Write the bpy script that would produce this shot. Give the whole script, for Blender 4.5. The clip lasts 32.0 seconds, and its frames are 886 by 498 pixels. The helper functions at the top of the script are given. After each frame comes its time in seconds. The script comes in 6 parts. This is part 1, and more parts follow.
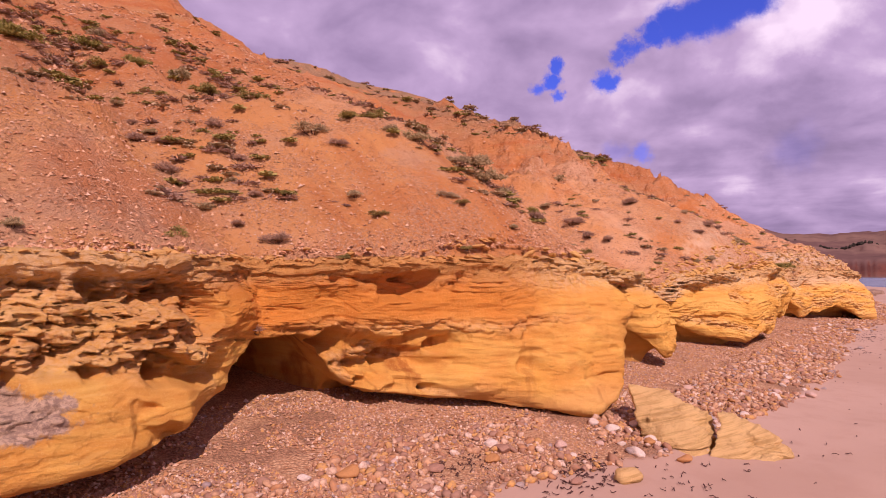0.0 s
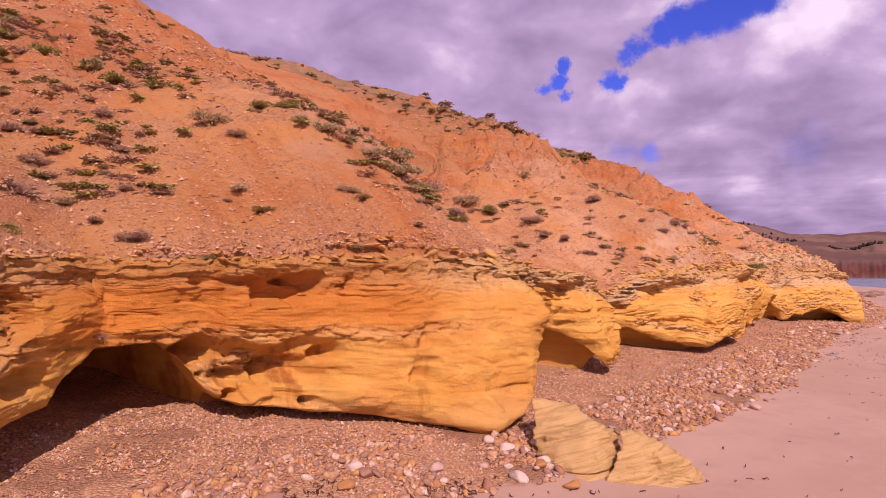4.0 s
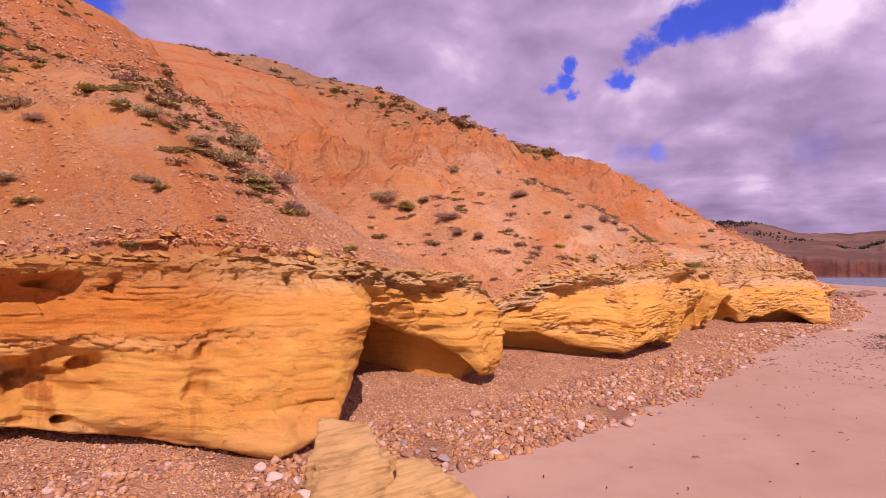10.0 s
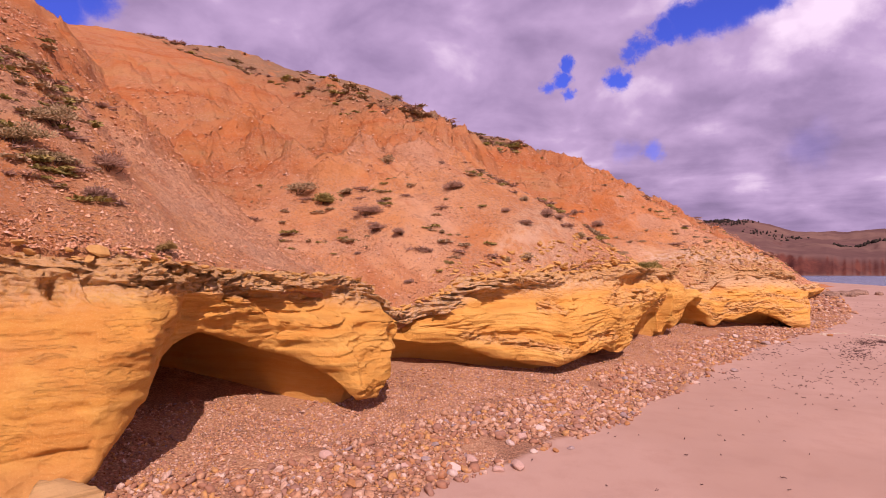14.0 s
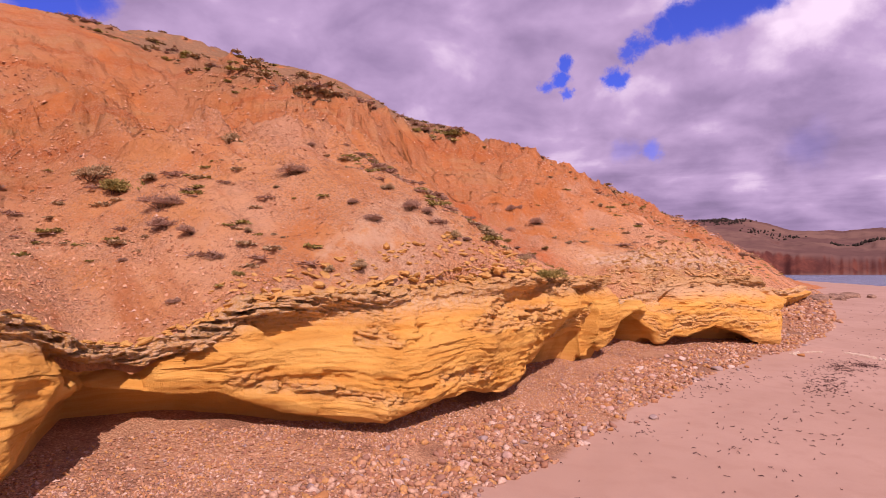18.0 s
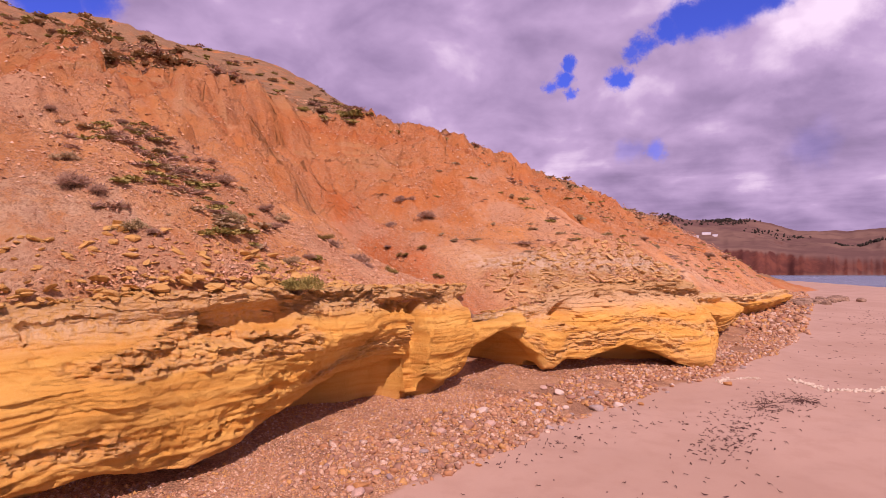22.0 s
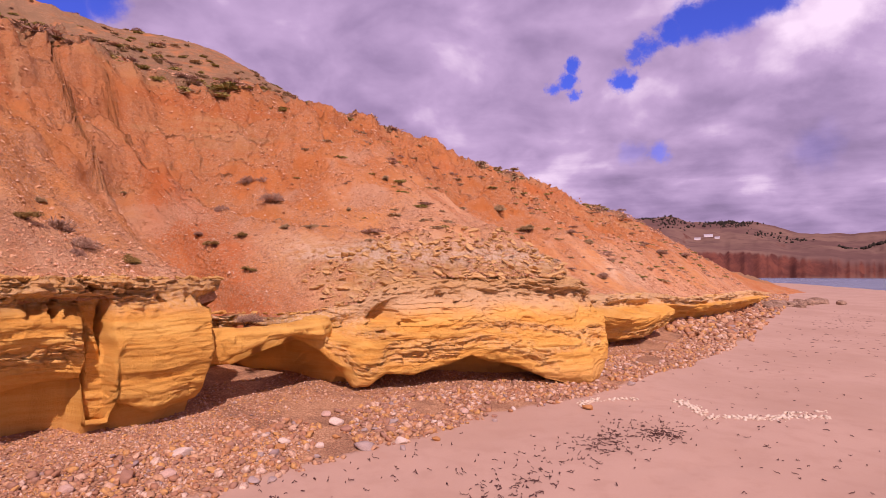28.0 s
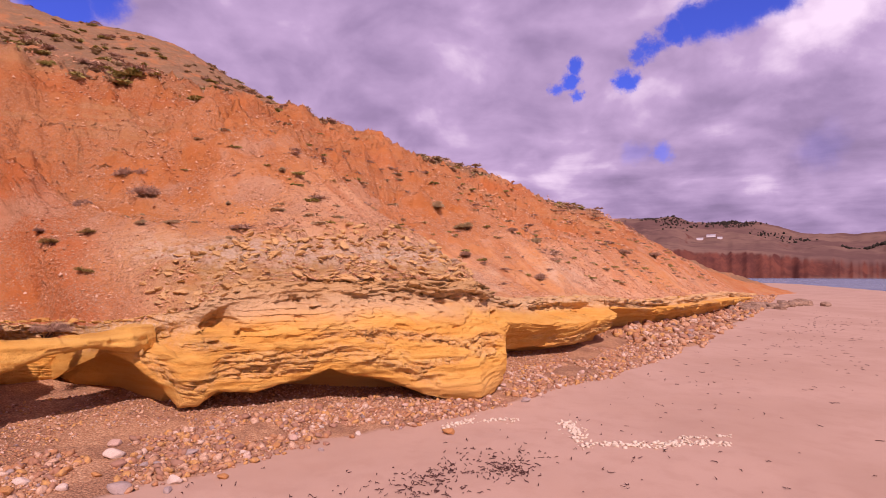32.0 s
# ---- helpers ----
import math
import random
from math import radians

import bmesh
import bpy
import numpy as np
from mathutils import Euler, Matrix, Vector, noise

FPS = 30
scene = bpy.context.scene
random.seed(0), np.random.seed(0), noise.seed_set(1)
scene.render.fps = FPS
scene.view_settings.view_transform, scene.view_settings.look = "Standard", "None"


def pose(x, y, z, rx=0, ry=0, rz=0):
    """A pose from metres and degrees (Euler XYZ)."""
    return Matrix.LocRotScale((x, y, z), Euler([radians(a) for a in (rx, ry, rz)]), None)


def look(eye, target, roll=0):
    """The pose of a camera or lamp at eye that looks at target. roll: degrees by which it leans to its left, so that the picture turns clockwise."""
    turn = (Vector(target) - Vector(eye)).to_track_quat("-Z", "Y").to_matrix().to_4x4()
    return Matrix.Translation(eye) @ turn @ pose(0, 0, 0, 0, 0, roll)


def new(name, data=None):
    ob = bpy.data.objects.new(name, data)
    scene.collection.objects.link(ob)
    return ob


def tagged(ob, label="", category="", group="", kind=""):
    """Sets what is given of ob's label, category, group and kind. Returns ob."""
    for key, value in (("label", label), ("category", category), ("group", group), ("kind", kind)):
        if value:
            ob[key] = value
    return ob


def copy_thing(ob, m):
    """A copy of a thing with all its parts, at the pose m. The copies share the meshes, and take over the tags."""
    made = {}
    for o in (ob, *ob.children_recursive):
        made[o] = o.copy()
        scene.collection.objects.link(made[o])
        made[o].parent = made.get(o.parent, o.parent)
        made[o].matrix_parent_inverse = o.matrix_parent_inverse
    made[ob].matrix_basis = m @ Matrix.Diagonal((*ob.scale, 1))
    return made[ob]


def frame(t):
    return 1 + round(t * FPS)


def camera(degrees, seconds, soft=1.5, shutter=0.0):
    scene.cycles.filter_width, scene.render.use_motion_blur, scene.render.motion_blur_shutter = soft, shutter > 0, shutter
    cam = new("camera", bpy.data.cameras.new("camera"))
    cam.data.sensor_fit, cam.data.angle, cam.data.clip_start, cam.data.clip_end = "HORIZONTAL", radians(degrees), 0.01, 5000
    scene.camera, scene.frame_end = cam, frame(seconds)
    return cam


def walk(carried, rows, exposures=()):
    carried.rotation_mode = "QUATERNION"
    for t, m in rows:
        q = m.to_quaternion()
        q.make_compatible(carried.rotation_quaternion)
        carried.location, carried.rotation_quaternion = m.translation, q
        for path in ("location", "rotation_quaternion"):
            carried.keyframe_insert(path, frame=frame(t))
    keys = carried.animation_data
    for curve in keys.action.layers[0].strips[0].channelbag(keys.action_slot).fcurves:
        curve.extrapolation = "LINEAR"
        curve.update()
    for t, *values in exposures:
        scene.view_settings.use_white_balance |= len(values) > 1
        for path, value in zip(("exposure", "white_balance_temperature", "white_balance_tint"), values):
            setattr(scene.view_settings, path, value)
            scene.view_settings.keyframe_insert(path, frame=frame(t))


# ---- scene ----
cam = camera(74.0, 32.0, soft=0.6)
METRES, EYE, TILT, LEAN, TURN = 27.12, 3.2, 4.72, 4.25, 0.0
ROWS = [
    (0.0, 0.0, 0.0, 0.0, 0.18, -2.35, -4.4),
    (0.5, 0.0071, 0.0058, 0.0009, 0.24, -2.38, -4.42),
    (1.0, 0.015, 0.011, 0.0014, 0.34, -2.36, -4.4),
    (1.5, 0.0236, 0.0158, 0.0019, 0.41, -2.37, -4.4),
    (2.0, 0.0324, 0.0201, 0.0025, 0.49, -2.39, -4.38),
    (2.5, 0.0404, 0.0232, 0.0032, 0.59, -2.4, -4.38),
    (3.0, 0.0479, 0.0256, 0.0033, 0.68, -2.37, -4.38),
    (3.5, 0.0549, 0.0281, 0.0031, 0.75, -2.36, -4.38),
    (5.5, 0.0832, 0.0413, 0.0024, 1.07, -2.32, -4.33),
    (6.0, 0.0903, 0.0449, 0.0026, 1.09, -2.33, -4.33),
    (6.5, 0.0984, 0.0491, 0.0029, 1.14, -2.34, -4.32),
    (7.0, 0.1067, 0.053, 0.0032, 1.16, -2.35, -4.28),
    (7.5, 0.1154, 0.0569, 0.0037, 1.23, -2.37, -4.28),
    (8.0, 0.1242, 0.0607, 0.0042, 1.26, -2.37, -4.26),
    (8.5, 0.1334, 0.0642, 0.005, 1.3, -2.38, -4.25),
    (9.0, 0.1429, 0.0677, 0.0057, 1.36, -2.39, -4.24),
    (9.5, 0.1527, 0.0708, 0.0064, 1.39, -2.39, -4.21),
    (10.0, 0.1626, 0.0738, 0.007, 1.46, -2.38, -4.2),
    (10.5, 0.1725, 0.0767, 0.007, 1.5, -2.37, -4.18),
    (11.0, 0.1815, 0.08, 0.0073, 1.51, -2.36, -4.15),
    (11.5, 0.1897, 0.0849, 0.0074, 1.59, -2.37, -4.13),
    (12.0, 0.197, 0.0939, 0.0076, 1.61, -2.4, -4.13),
    (12.5, 0.2042, 0.1062, 0.0076, 1.55, -2.4, -4.12),
    (13.0, 0.2127, 0.1196, 0.0078, 1.46, -2.44, -4.14),
    (13.5, 0.2225, 0.1333, 0.0079, 1.33, -2.46, -4.13),
    (15.5, 0.2716, 0.1888, 0.0119, 1.11, -2.52, -4.17),
    (16.0, 0.2863, 0.2059, 0.0118, 1.12, -2.51, -4.15),
    (16.5, 0.3017, 0.2251, 0.012, 1.09, -2.5, -4.11),
    (17.0, 0.3179, 0.2458, 0.0126, 1.1, -2.5, -4.13),
    (17.5, 0.3351, 0.2682, 0.0136, 1.07, -2.5, -4.07),
    (18.0, 0.3534, 0.29, 0.0149, 1.07, -2.52, -4.07),
    (18.5, 0.3724, 0.3116, 0.016, 1.06, -2.51, -4.07),
    (19.0, 0.3919, 0.3325, 0.0167, 1.08, -2.52, -4.04),
    (19.5, 0.4115, 0.3529, 0.017, 1.16, -2.52, -4.03),
    (20.0, 0.4312, 0.3723, 0.0175, 1.21, -2.5, -4.01),
    (20.5, 0.4513, 0.3905, 0.0182, 1.27, -2.52, -4.02),
    (21.0, 0.4706, 0.4079, 0.0178, 1.36, -2.47, -3.99),
    (21.5, 0.4903, 0.4238, 0.0179, 1.43, -2.51, -4.04),
    (22.0, 0.5095, 0.4377, 0.0187, 1.43, -2.51, -4.04),
    (22.5, 0.5277, 0.4501, 0.0192, 1.47, -2.47, -4.04),
    (23.0, 0.5459, 0.4605, 0.0194, 1.54, -2.44, -4.04),
    (23.5, 0.5626, 0.4699, 0.0193, 1.6, -2.48, -4.04),
    (24.0, 0.5778, 0.4795, 0.0185, 1.73, -2.51, -4.06),
    (24.5, 0.5907, 0.49, 0.0172, 1.79, -2.52, -4.11),
    (25.0, 0.6021, 0.5005, 0.0153, 1.82, -2.51, -4.12),
    (25.5, 0.612, 0.5112, 0.014, 1.8, -2.53, -4.14),
    (27.5, 0.6504, 0.5489, 0.0129, 1.79, -2.41, -4.22),
    (28.0, 0.6629, 0.5543, 0.0138, 1.71, -2.39, -4.24),
    (28.5, 0.6766, 0.5595, 0.0145, 1.74, -2.36, -4.22),
    (29.0, 0.6906, 0.5655, 0.0147, 1.84, -2.32, -4.19),
    (29.5, 0.7043, 0.5727, 0.0151, 1.91, -2.34, -4.16),
    (30.0, 0.7173, 0.5807, 0.0156, 1.98, -2.35, -4.17),
    (30.5, 0.7293, 0.5888, 0.0168, 2.0, -2.33, -4.17),
    (31.0, 0.7407, 0.5975, 0.0166, 1.97, -2.35, -4.2),
    (31.5, 0.7514, 0.6069, 0.0164, 1.98, -2.34, -4.17),
    (32.0, 0.7615, 0.6167, 0.0169, 1.99, -2.36, -4.17),
]
EXPOSURES = ((0.0, 0.0, 6500.0, 57.0), (32.0, 0.0, 6500.0, 57.0))
walk(cam, [(t, pose(0, 0, EYE, TILT, LEAN, TURN) @ pose(METRES * x, METRES * y, METRES * z, 90 + pitch, roll, yaw)) for t, x, y, z, yaw, pitch, roll in ROWS], EXPOSURES)

# ---- the coast's own axes: s runs along the shore, d runs inland, both in metres ----
U = np.array((0.643, 0.766))
N = np.array((-0.766, 0.643))


def place(s, d, z):
    """World place of a point given along and across the shore."""
    return Vector((U[0] * s + N[0] * d, U[1] * s + N[1] * d, z))


# ---- sun and sky ----
SUN_EL = 42.0
SUN_H = np.array((0.22, -0.975))          # towards the sun, level part
sun = new("sun", bpy.data.lights.new("sun", "SUN"))
sun.data.energy, sun.data.angle, sun.data.color = 3.7, radians(0.5), (1.0, 0.91, 0.75)
sun.matrix_world = look((0, 0, 0), (-SUN_H[0] * math.cos(radians(SUN_EL)), -SUN_H[1] * math.cos(radians(SUN_EL)), -math.sin(radians(SUN_EL))))


class Nodes:
    """Short hand for building a node tree."""

    def __init__(self, tree):
        self.tree = tree
        tree.nodes.clear()

    def add(self, kind, inputs=None, **settings):
        node = self.tree.nodes.new(kind)
        for key, value in settings.items():
            setattr(node, key, value)
        for key, value in (inputs or {}).items():
            self.put(node.inputs[key], value)
        return node

    def put(self, socket, value):
        if isinstance(value, bpy.types.NodeSocket):
            self.tree.links.new(value, socket)
        else:
            socket.default_value = value

    def math(self, op, a, b=0.0, clamp=False):
        return self.add("ShaderNodeMath", {0: a, 1: b}, operation=op, use_clamp=clamp).outputs[0]

    def vmath(self, op, a, b=(0, 0, 0)):
        node = self.add("ShaderNodeVectorMath", {0: a, 1: b}, operation=op)
        return node.outputs["Value" if op in ("DOT_PRODUCT", "LENGTH", "DISTANCE") else "Vector"]

    def ramp(self, value, lo, hi, a=0.0, b=1.0):
        return self.add("ShaderNodeMapRange", {0: value, 1: lo, 2: hi, 3: a, 4: b}, interpolation_type="SMOOTHSTEP").outputs[0]

    def noise(self, vector, scale, detail=4.0, rough=0.55, distort=0.0):
        return self.add("ShaderNodeTexNoise", {"Vector": vector, "Scale": scale, "Detail": detail, "Roughness": rough, "Distortion": distort}).outputs["Fac"]

    def voronoi(self, vector, scale, feature="F1"):
        return self.add("ShaderNodeTexVoronoi", {"Vector": vector, "Scale": scale}, feature=feature)

    def mix(self, fac, a, b, blend="MIX"):
        node = self.add("ShaderNodeMix", {0: fac}, data_type="RGBA", blend_type=blend)
        self.put(node.inputs[6], a if isinstance(a, bpy.types.NodeSocket) else (*a, 1.0))
        self.put(node.inputs[7], b if isinstance(b, bpy.types.NodeSocket) else (*b, 1.0))
        return node.outputs[2]


world = bpy.data.worlds.new("sky")
scene.world = world
world.use_nodes = True
w = Nodes(world.node_tree)
sky = w.add("ShaderNodeTexSky", sky_type="NISHITA", sun_disc=False, sun_elevation=radians(SUN_EL),
            sun_rotation=math.atan2(SUN_H[0], SUN_H[1]), air_density=1.0, dust_density=0.6, ozone_density=1.6)
way = w.add("ShaderNodeTexCoord").outputs["Generated"]
part_xyz = w.add("ShaderNodeSeparateXYZ", {0: way})
# clouds lie on a flat layer overhead, so they crowd together towards the horizon
lift = w.math("ADD", w.math("MAXIMUM", part_xyz.outputs[2], 0.0), 0.16)
flat = w.add("ShaderNodeCombineXYZ", {0: w.math("DIVIDE", part_xyz.outputs[0], lift), 1: w.math("DIVIDE", part_xyz.outputs[1], lift), 2: 0.0}).outputs[0]
unit = w.vmath("NORMALIZE", way)
round_way = w.vmath("ADD", w.vmath("MULTIPLY", flat, (0.55, 0.55, 0.0)), w.vmath("MULTIPLY", unit, (1.6, 1.6, 3.2)))
sunward = w.vmath("ADD", round_way, (0.03, -0.05, 0.16))
puffs = w.noise(round_way, 2.6, 8.0, 0.47, 0.25)
relief = w.math("SUBTRACT", puffs, w.noise(sunward, 2.6, 8.0, 0.47, 0.25))        # billows are brighter on the sun's side
streaks = w.noise(w.vmath("MULTIPLY", unit, (3.0, 3.0, 26.0)), 1.6, 6.0, 0.55, 0.3)
# openings of blue between the cloud banks
shift = w.add("ShaderNodeTexNoise", {"Vector": unit, "Scale": 11.0, "Detail": 9.0, "Roughness": 0.68}).outputs["Color"]
bent = w.vmath("ADD", unit, w.vmath("MULTIPLY", w.vmath("SUBTRACT", shift, (0.5, 0.5, 0.5)), (0.085, 0.085, 0.085)))


def spots(rows, start=None):
    """The strongest of several soft round spots of the sky."""
    for gx, gy, gz, r0, r1, amount in rows:
        near = w.ramp(w.vmath("DISTANCE", bent, tuple(Vector((gx, gy, gz)).normalized())), r0, r1, amount, 0.0)
        start = near if start is None else w.math("MAXIMUM", start, near)
    return start


gap = spots(((0.430, 0.812, 0.395, 0.016, 0.060, 1.0), (0.408, 0.828, 0.386, 0.016, 0.061, 1.0), (0.377, 0.845, 0.379, 0.015, 0.055, 1.0), (0.347, 0.86, 0.373, 0.012, 0.043, 1.0), (0.319, 0.875, 0.364, 0.009, 0.035, 1.0), (0.295, 0.888, 0.351, 0.008, 0.032, 0.9), (0.278, 0.899, 0.34, 0.006, 0.022, 0.8)))
gap = spots(((0.186, 0.925, 0.332, 0.006, 0.024, 1.0), (0.177, 0.934, 0.31, 0.007, 0.026, 1.0), (0.158, 0.942, 0.296, 0.005, 0.020, 0.8), (0.194, 0.939, 0.286, 0.005, 0.018, 0.8), (0.261, 0.915, 0.307, 0.007, 0.028, 1.0), (0.32, 0.927, 0.196, 0.006, 0.030, 0.55), (0.288, 0.938, 0.194, 0.008, 0.037, 0.32), (0.513, 0.839, 0.181, 0.01, 0.061, 0.25), (-0.539, 0.76, 0.363, 0.02, 0.080, 1.0), (-0.489, 0.783, 0.385, 0.015, 0.058, 0.9)), gap)
open_sky = w.ramp(gap, 0.06, 0.95)
bright = spots(((0.492, 0.797, 0.351, 0.02, 0.10, 1.0), (0.462, 0.825, 0.327, 0.02, 0.10, 0.6), (0.404, 0.852, 0.335, 0.01, 0.065, 0.5), (0.55, 0.784, 0.287, 0.01, 0.072, 0.6), (0.321, 0.897, 0.305, 0.01, 0.087, 0.3), (0.436, 0.872, 0.224, 0.01, 0.087, 0.3), (0.447, 0.88, 0.16, 0.01, 0.058, 0.5), (0.02, 0.946, 0.325, 0.01, 0.1, 0.3), (0.157, 0.95, 0.269, 0.01, 0.13, 0.3), (0.048, 0.967, 0.251, 0.01, 0.10, 0.3)))
dull = spots(((0.508, 0.828, 0.236, 0.02, 0.15, 0.9), (0.557, 0.797, 0.234, 0.02, 0.10, 0.6), (0.375, 0.907, 0.189, 0.01, 0.08, 0.7), (0.432, 0.884, 0.18, 0.01, 0.09, 0.5), (0.083, 0.928, 0.364, 0.02, 0.2, 0.45), (0.422, 0.902, 0.092, 0.02, 0.26, 0.5), (0.546, 0.834, 0.081, 0.02, 0.17, 0.55), (-0.185, 0.908, 0.377, 0.02, 0.29, 0.35)))
tone = w.math("ADD", 0.535, w.math("ADD", w.math("MULTIPLY", w.math("SUBTRACT", puffs, 0.5), 0.42), w.math("MULTIPLY", relief, 0.95)))
low = w.ramp(part_xyz.outputs[2], 0.26, 0.12)
tone = w.math("ADD", tone, w.math("MULTIPLY", w.math("MULTIPLY", w.math("SUBTRACT", streaks, 0.5), 0.75), low))
tone = w.math("ADD", tone, w.math("SUBTRACT", w.math("MULTIPLY", bright, 0.40), w.math("MULTIPLY", dull, 0.15)))
tone = w.math("SUBTRACT", tone, w.ramp(part_xyz.outputs[2], 0.42, 0.75, 0.0, 0.38))        # unseen sky overhead is darkened, added to leave less fill in the shadows
shades = w.add("ShaderNodeValToRGB", {0: tone})
for stop, (at, c) in zip([shades.color_ramp.elements[0], shades.color_ramp.elements[1]] + [shades.color_ramp.elements.new(q) for q in (0.35, 0.65)],
                         ((0.0, (0.235, 0.21, 0.30)), (1.0, (0.90, 0.83, 0.94)), (0.35, (0.40, 0.35, 0.48)), (0.65, (0.575, 0.51, 0.65)))):
    stop.position, stop.color = at, (*c, 1.0)
blue = w.mix(1.0, sky.outputs[0], (0.042, 0.062, 0.170), "MULTIPLY")
w.add("ShaderNodeOutputWorld", {0: w.add("ShaderNodeBackground", {0: w.mix(open_sky, shades.outputs[0], blue), 1: 0.84}).outputs[0]})

# ---- numbers: smooth random fields ----


def field(x, y, z, seed=0):
    """Value noise, -1 to 1, over arrays."""
    x, y, z = np.broadcast_arrays(np.asarray(x, float), np.asarray(y, float), np.asarray(z, float))
    i, j, k = np.floor(x).astype(np.int64), np.floor(y).astype(np.int64), np.floor(z).astype(np.int64)
    fx, fy, fz = x - i, y - j, z - k
    fx, fy, fz = (f * f * f * (f * (f * 6 - 15) + 10) for f in (fx, fy, fz))

    def corner(a, b, c):
        h = (a * 374761393 + b * 668265263 + c * 2147483647 + seed * 974711) & 0xFFFFFFFF
        h = ((h ^ (h >> 13)) * 1274126177) & 0xFFFFFFFF
        h = ((h ^ (h >> 16)) * 2246822519) & 0xFFFFFFFF
        return ((h ^ (h >> 15)) & 0xFFFFFF) / 8388607.5 - 1

    v = 0
    for a in (0, 1):
        for b in (0, 1):
            for c in (0, 1):
                v = v + corner(i + a, j + b, k + c) * (fx if a else 1 - fx) * (fy if b else 1 - fy) * (fz if c else 1 - fz)
    return v


def chip(i, j, seed=0):
    """A random number from -1 to 1 for each pair of whole numbers."""
    i, j = np.asarray(i).astype(np.int64), np.asarray(j).astype(np.int64)
    h = (i * 73856093 + j * 19349663 + seed * 83492791) & 0xFFFFFFFF
    h = ((h ^ (h >> 13)) * 1274126177) & 0xFFFFFFFF
    h = ((h ^ (h >> 16)) * 2246822519) & 0xFFFFFFFF
    return ((h ^ (h >> 15)) & 0xFFFFFF) / 8388607.5 - 1


def rough(x, y, z, octaves=4, seed=0, gain=0.5):
    total, amp, k = 0, 1.0, 1.0
    for o in range(octaves):
        total = total + amp * field(x * k + 7.3 * o, y * k - 3.1 * o, z * k + 1.7 * o, seed + o)
        amp, k = amp * gain, k * 2.03
    return total


def blocks(x, y, z, seed=0):
    """Broken rock: a random number for each block, and how near the next joint is."""
    x, y, z = np.broadcast_arrays(np.asarray(x, float), np.asarray(y, float), np.asarray(z, float))
    i, j, k = np.floor(x).astype(np.int64), np.floor(y).astype(np.int64), np.floor(z).astype(np.int64)
    first, second, tone = np.full(x.shape, 9.0), np.full(x.shape, 9.0), np.zeros(x.shape)
    for a in (-1, 0, 1):
        for b in (-1, 0, 1):
            for c in (-1, 0, 1):
                key = (j + b) * 977 + (k + c)
                px = i + a + 0.5 + 0.45 * chip(i + a, key, seed)
                py = j + b + 0.5 + 0.45 * chip(i + a, key, seed + 1)
                pz = k + c + 0.5 + 0.45 * chip(i + a, key, seed + 2)
                r = np.maximum(np.maximum(np.abs(px - x), np.abs(py - y)), 0.8 * np.abs(pz - z)) * 0.5 + 0.5 * np.sqrt((px - x) ** 2 + (py - y) ** 2 + (pz - z) ** 2)
                near = r < first
                second = np.where(near, first, np.minimum(second, r))
                tone = np.where(near, chip(i + a, key, seed + 3), tone)
                first = np.where(near, r, first)
    return tone, second - first


def pockets(x, z, seed=0, share=0.55):
    """Round hollows strewn over a face: 0 outside, up to 1 at the bottom of a hollow."""
    x, z = np.broadcast_arrays(np.asarray(x, float), np.asarray(z, float))
    i, k, deep = np.floor(x), np.floor(z), np.zeros(x.shape)
    for a in (-1, 0, 1):
        for c in (-1, 0, 1):
            px, pz = i + a + 0.5 + 0.42 * chip(i + a, k + c, seed), k + c + 0.5 + 0.42 * chip(i + a, k + c, seed + 1)
            wide = 0.36 + 0.20 * chip(i + a, k + c, seed + 2)
            there = chip(i + a, k + c, seed + 3) < 2 * share - 1
            deep = np.maximum(deep, there * np.sqrt(np.clip(1 - ((x - px) ** 2 + (z - pz) ** 2) / wide ** 2, 0, 1)))
    return deep


def step(a, b, x):
    f = np.clip((x - a) / (b - a), 0, 1)
    return f * f * (3 - 2 * f)


def along(table, s):
    """A quantity along the shore, from pairs of s and value."""
    return np.interp(s, table[0::2], table[1::2])


# the cliff's shape along the shore
TOP_D = (-8, 7.4, 0, 7.0, 2.6, 6.6, 3.8, 6.8, 4.4, 7.1, 5.2, 6.5, 6.5, 5.9, 8.2, 5.1, 10.0, 4.75, 10.6, 4.9, 11.3, 5.3, 12.6, 5.3, 13.8, 5.3, 14.4, 5.6, 15.3, 6.2, 16.3, 5.6,
         17.6, 5.0, 20.0, 4.3, 22.7, 4.1, 23.6, 4.3, 25.3, 4.6, 25.8, 4.62, 27.9, 4.9, 28.06, 5.3, 28.22, 7.3, 29.35, 7.2, 29.62, 5.6, 30.4, 5.3, 30.85, 4.7, 32, 4.3, 35.5, 3.25, 36.4, 3.1, 37.3, 3.45, 37.8, 4.2, 38.5, 4.8, 42, 4.6, 45, 4.4, 50, 5.2, 57, 5.5, 68, 6.8, 90, 11.0)
HILL_D = (-8, 7.4, 0, 7.0, 2.6, 6.6, 3.8, 6.8, 4.4, 7.1, 5.2, 6.5, 6.5, 5.9, 8.2, 5.1, 10.0, 4.75, 10.6, 4.9, 11.3, 5.3, 12.6, 5.3, 13.8, 5.3, 14.4, 5.6, 15.3, 6.2, 16.3, 5.6,
         17.6, 5.0, 20.0, 4.3, 22.7, 4.1, 23.6, 4.3, 25.3, 4.6, 25.8, 4.62, 27.9, 4.9, 30.85, 5.3, 32, 5.0, 36.4, 4.3, 37.4, 4.5, 38.5, 5.0, 42, 4.6, 45, 4.4, 50, 5.2, 57, 5.5, 68, 6.8, 90, 11.0)
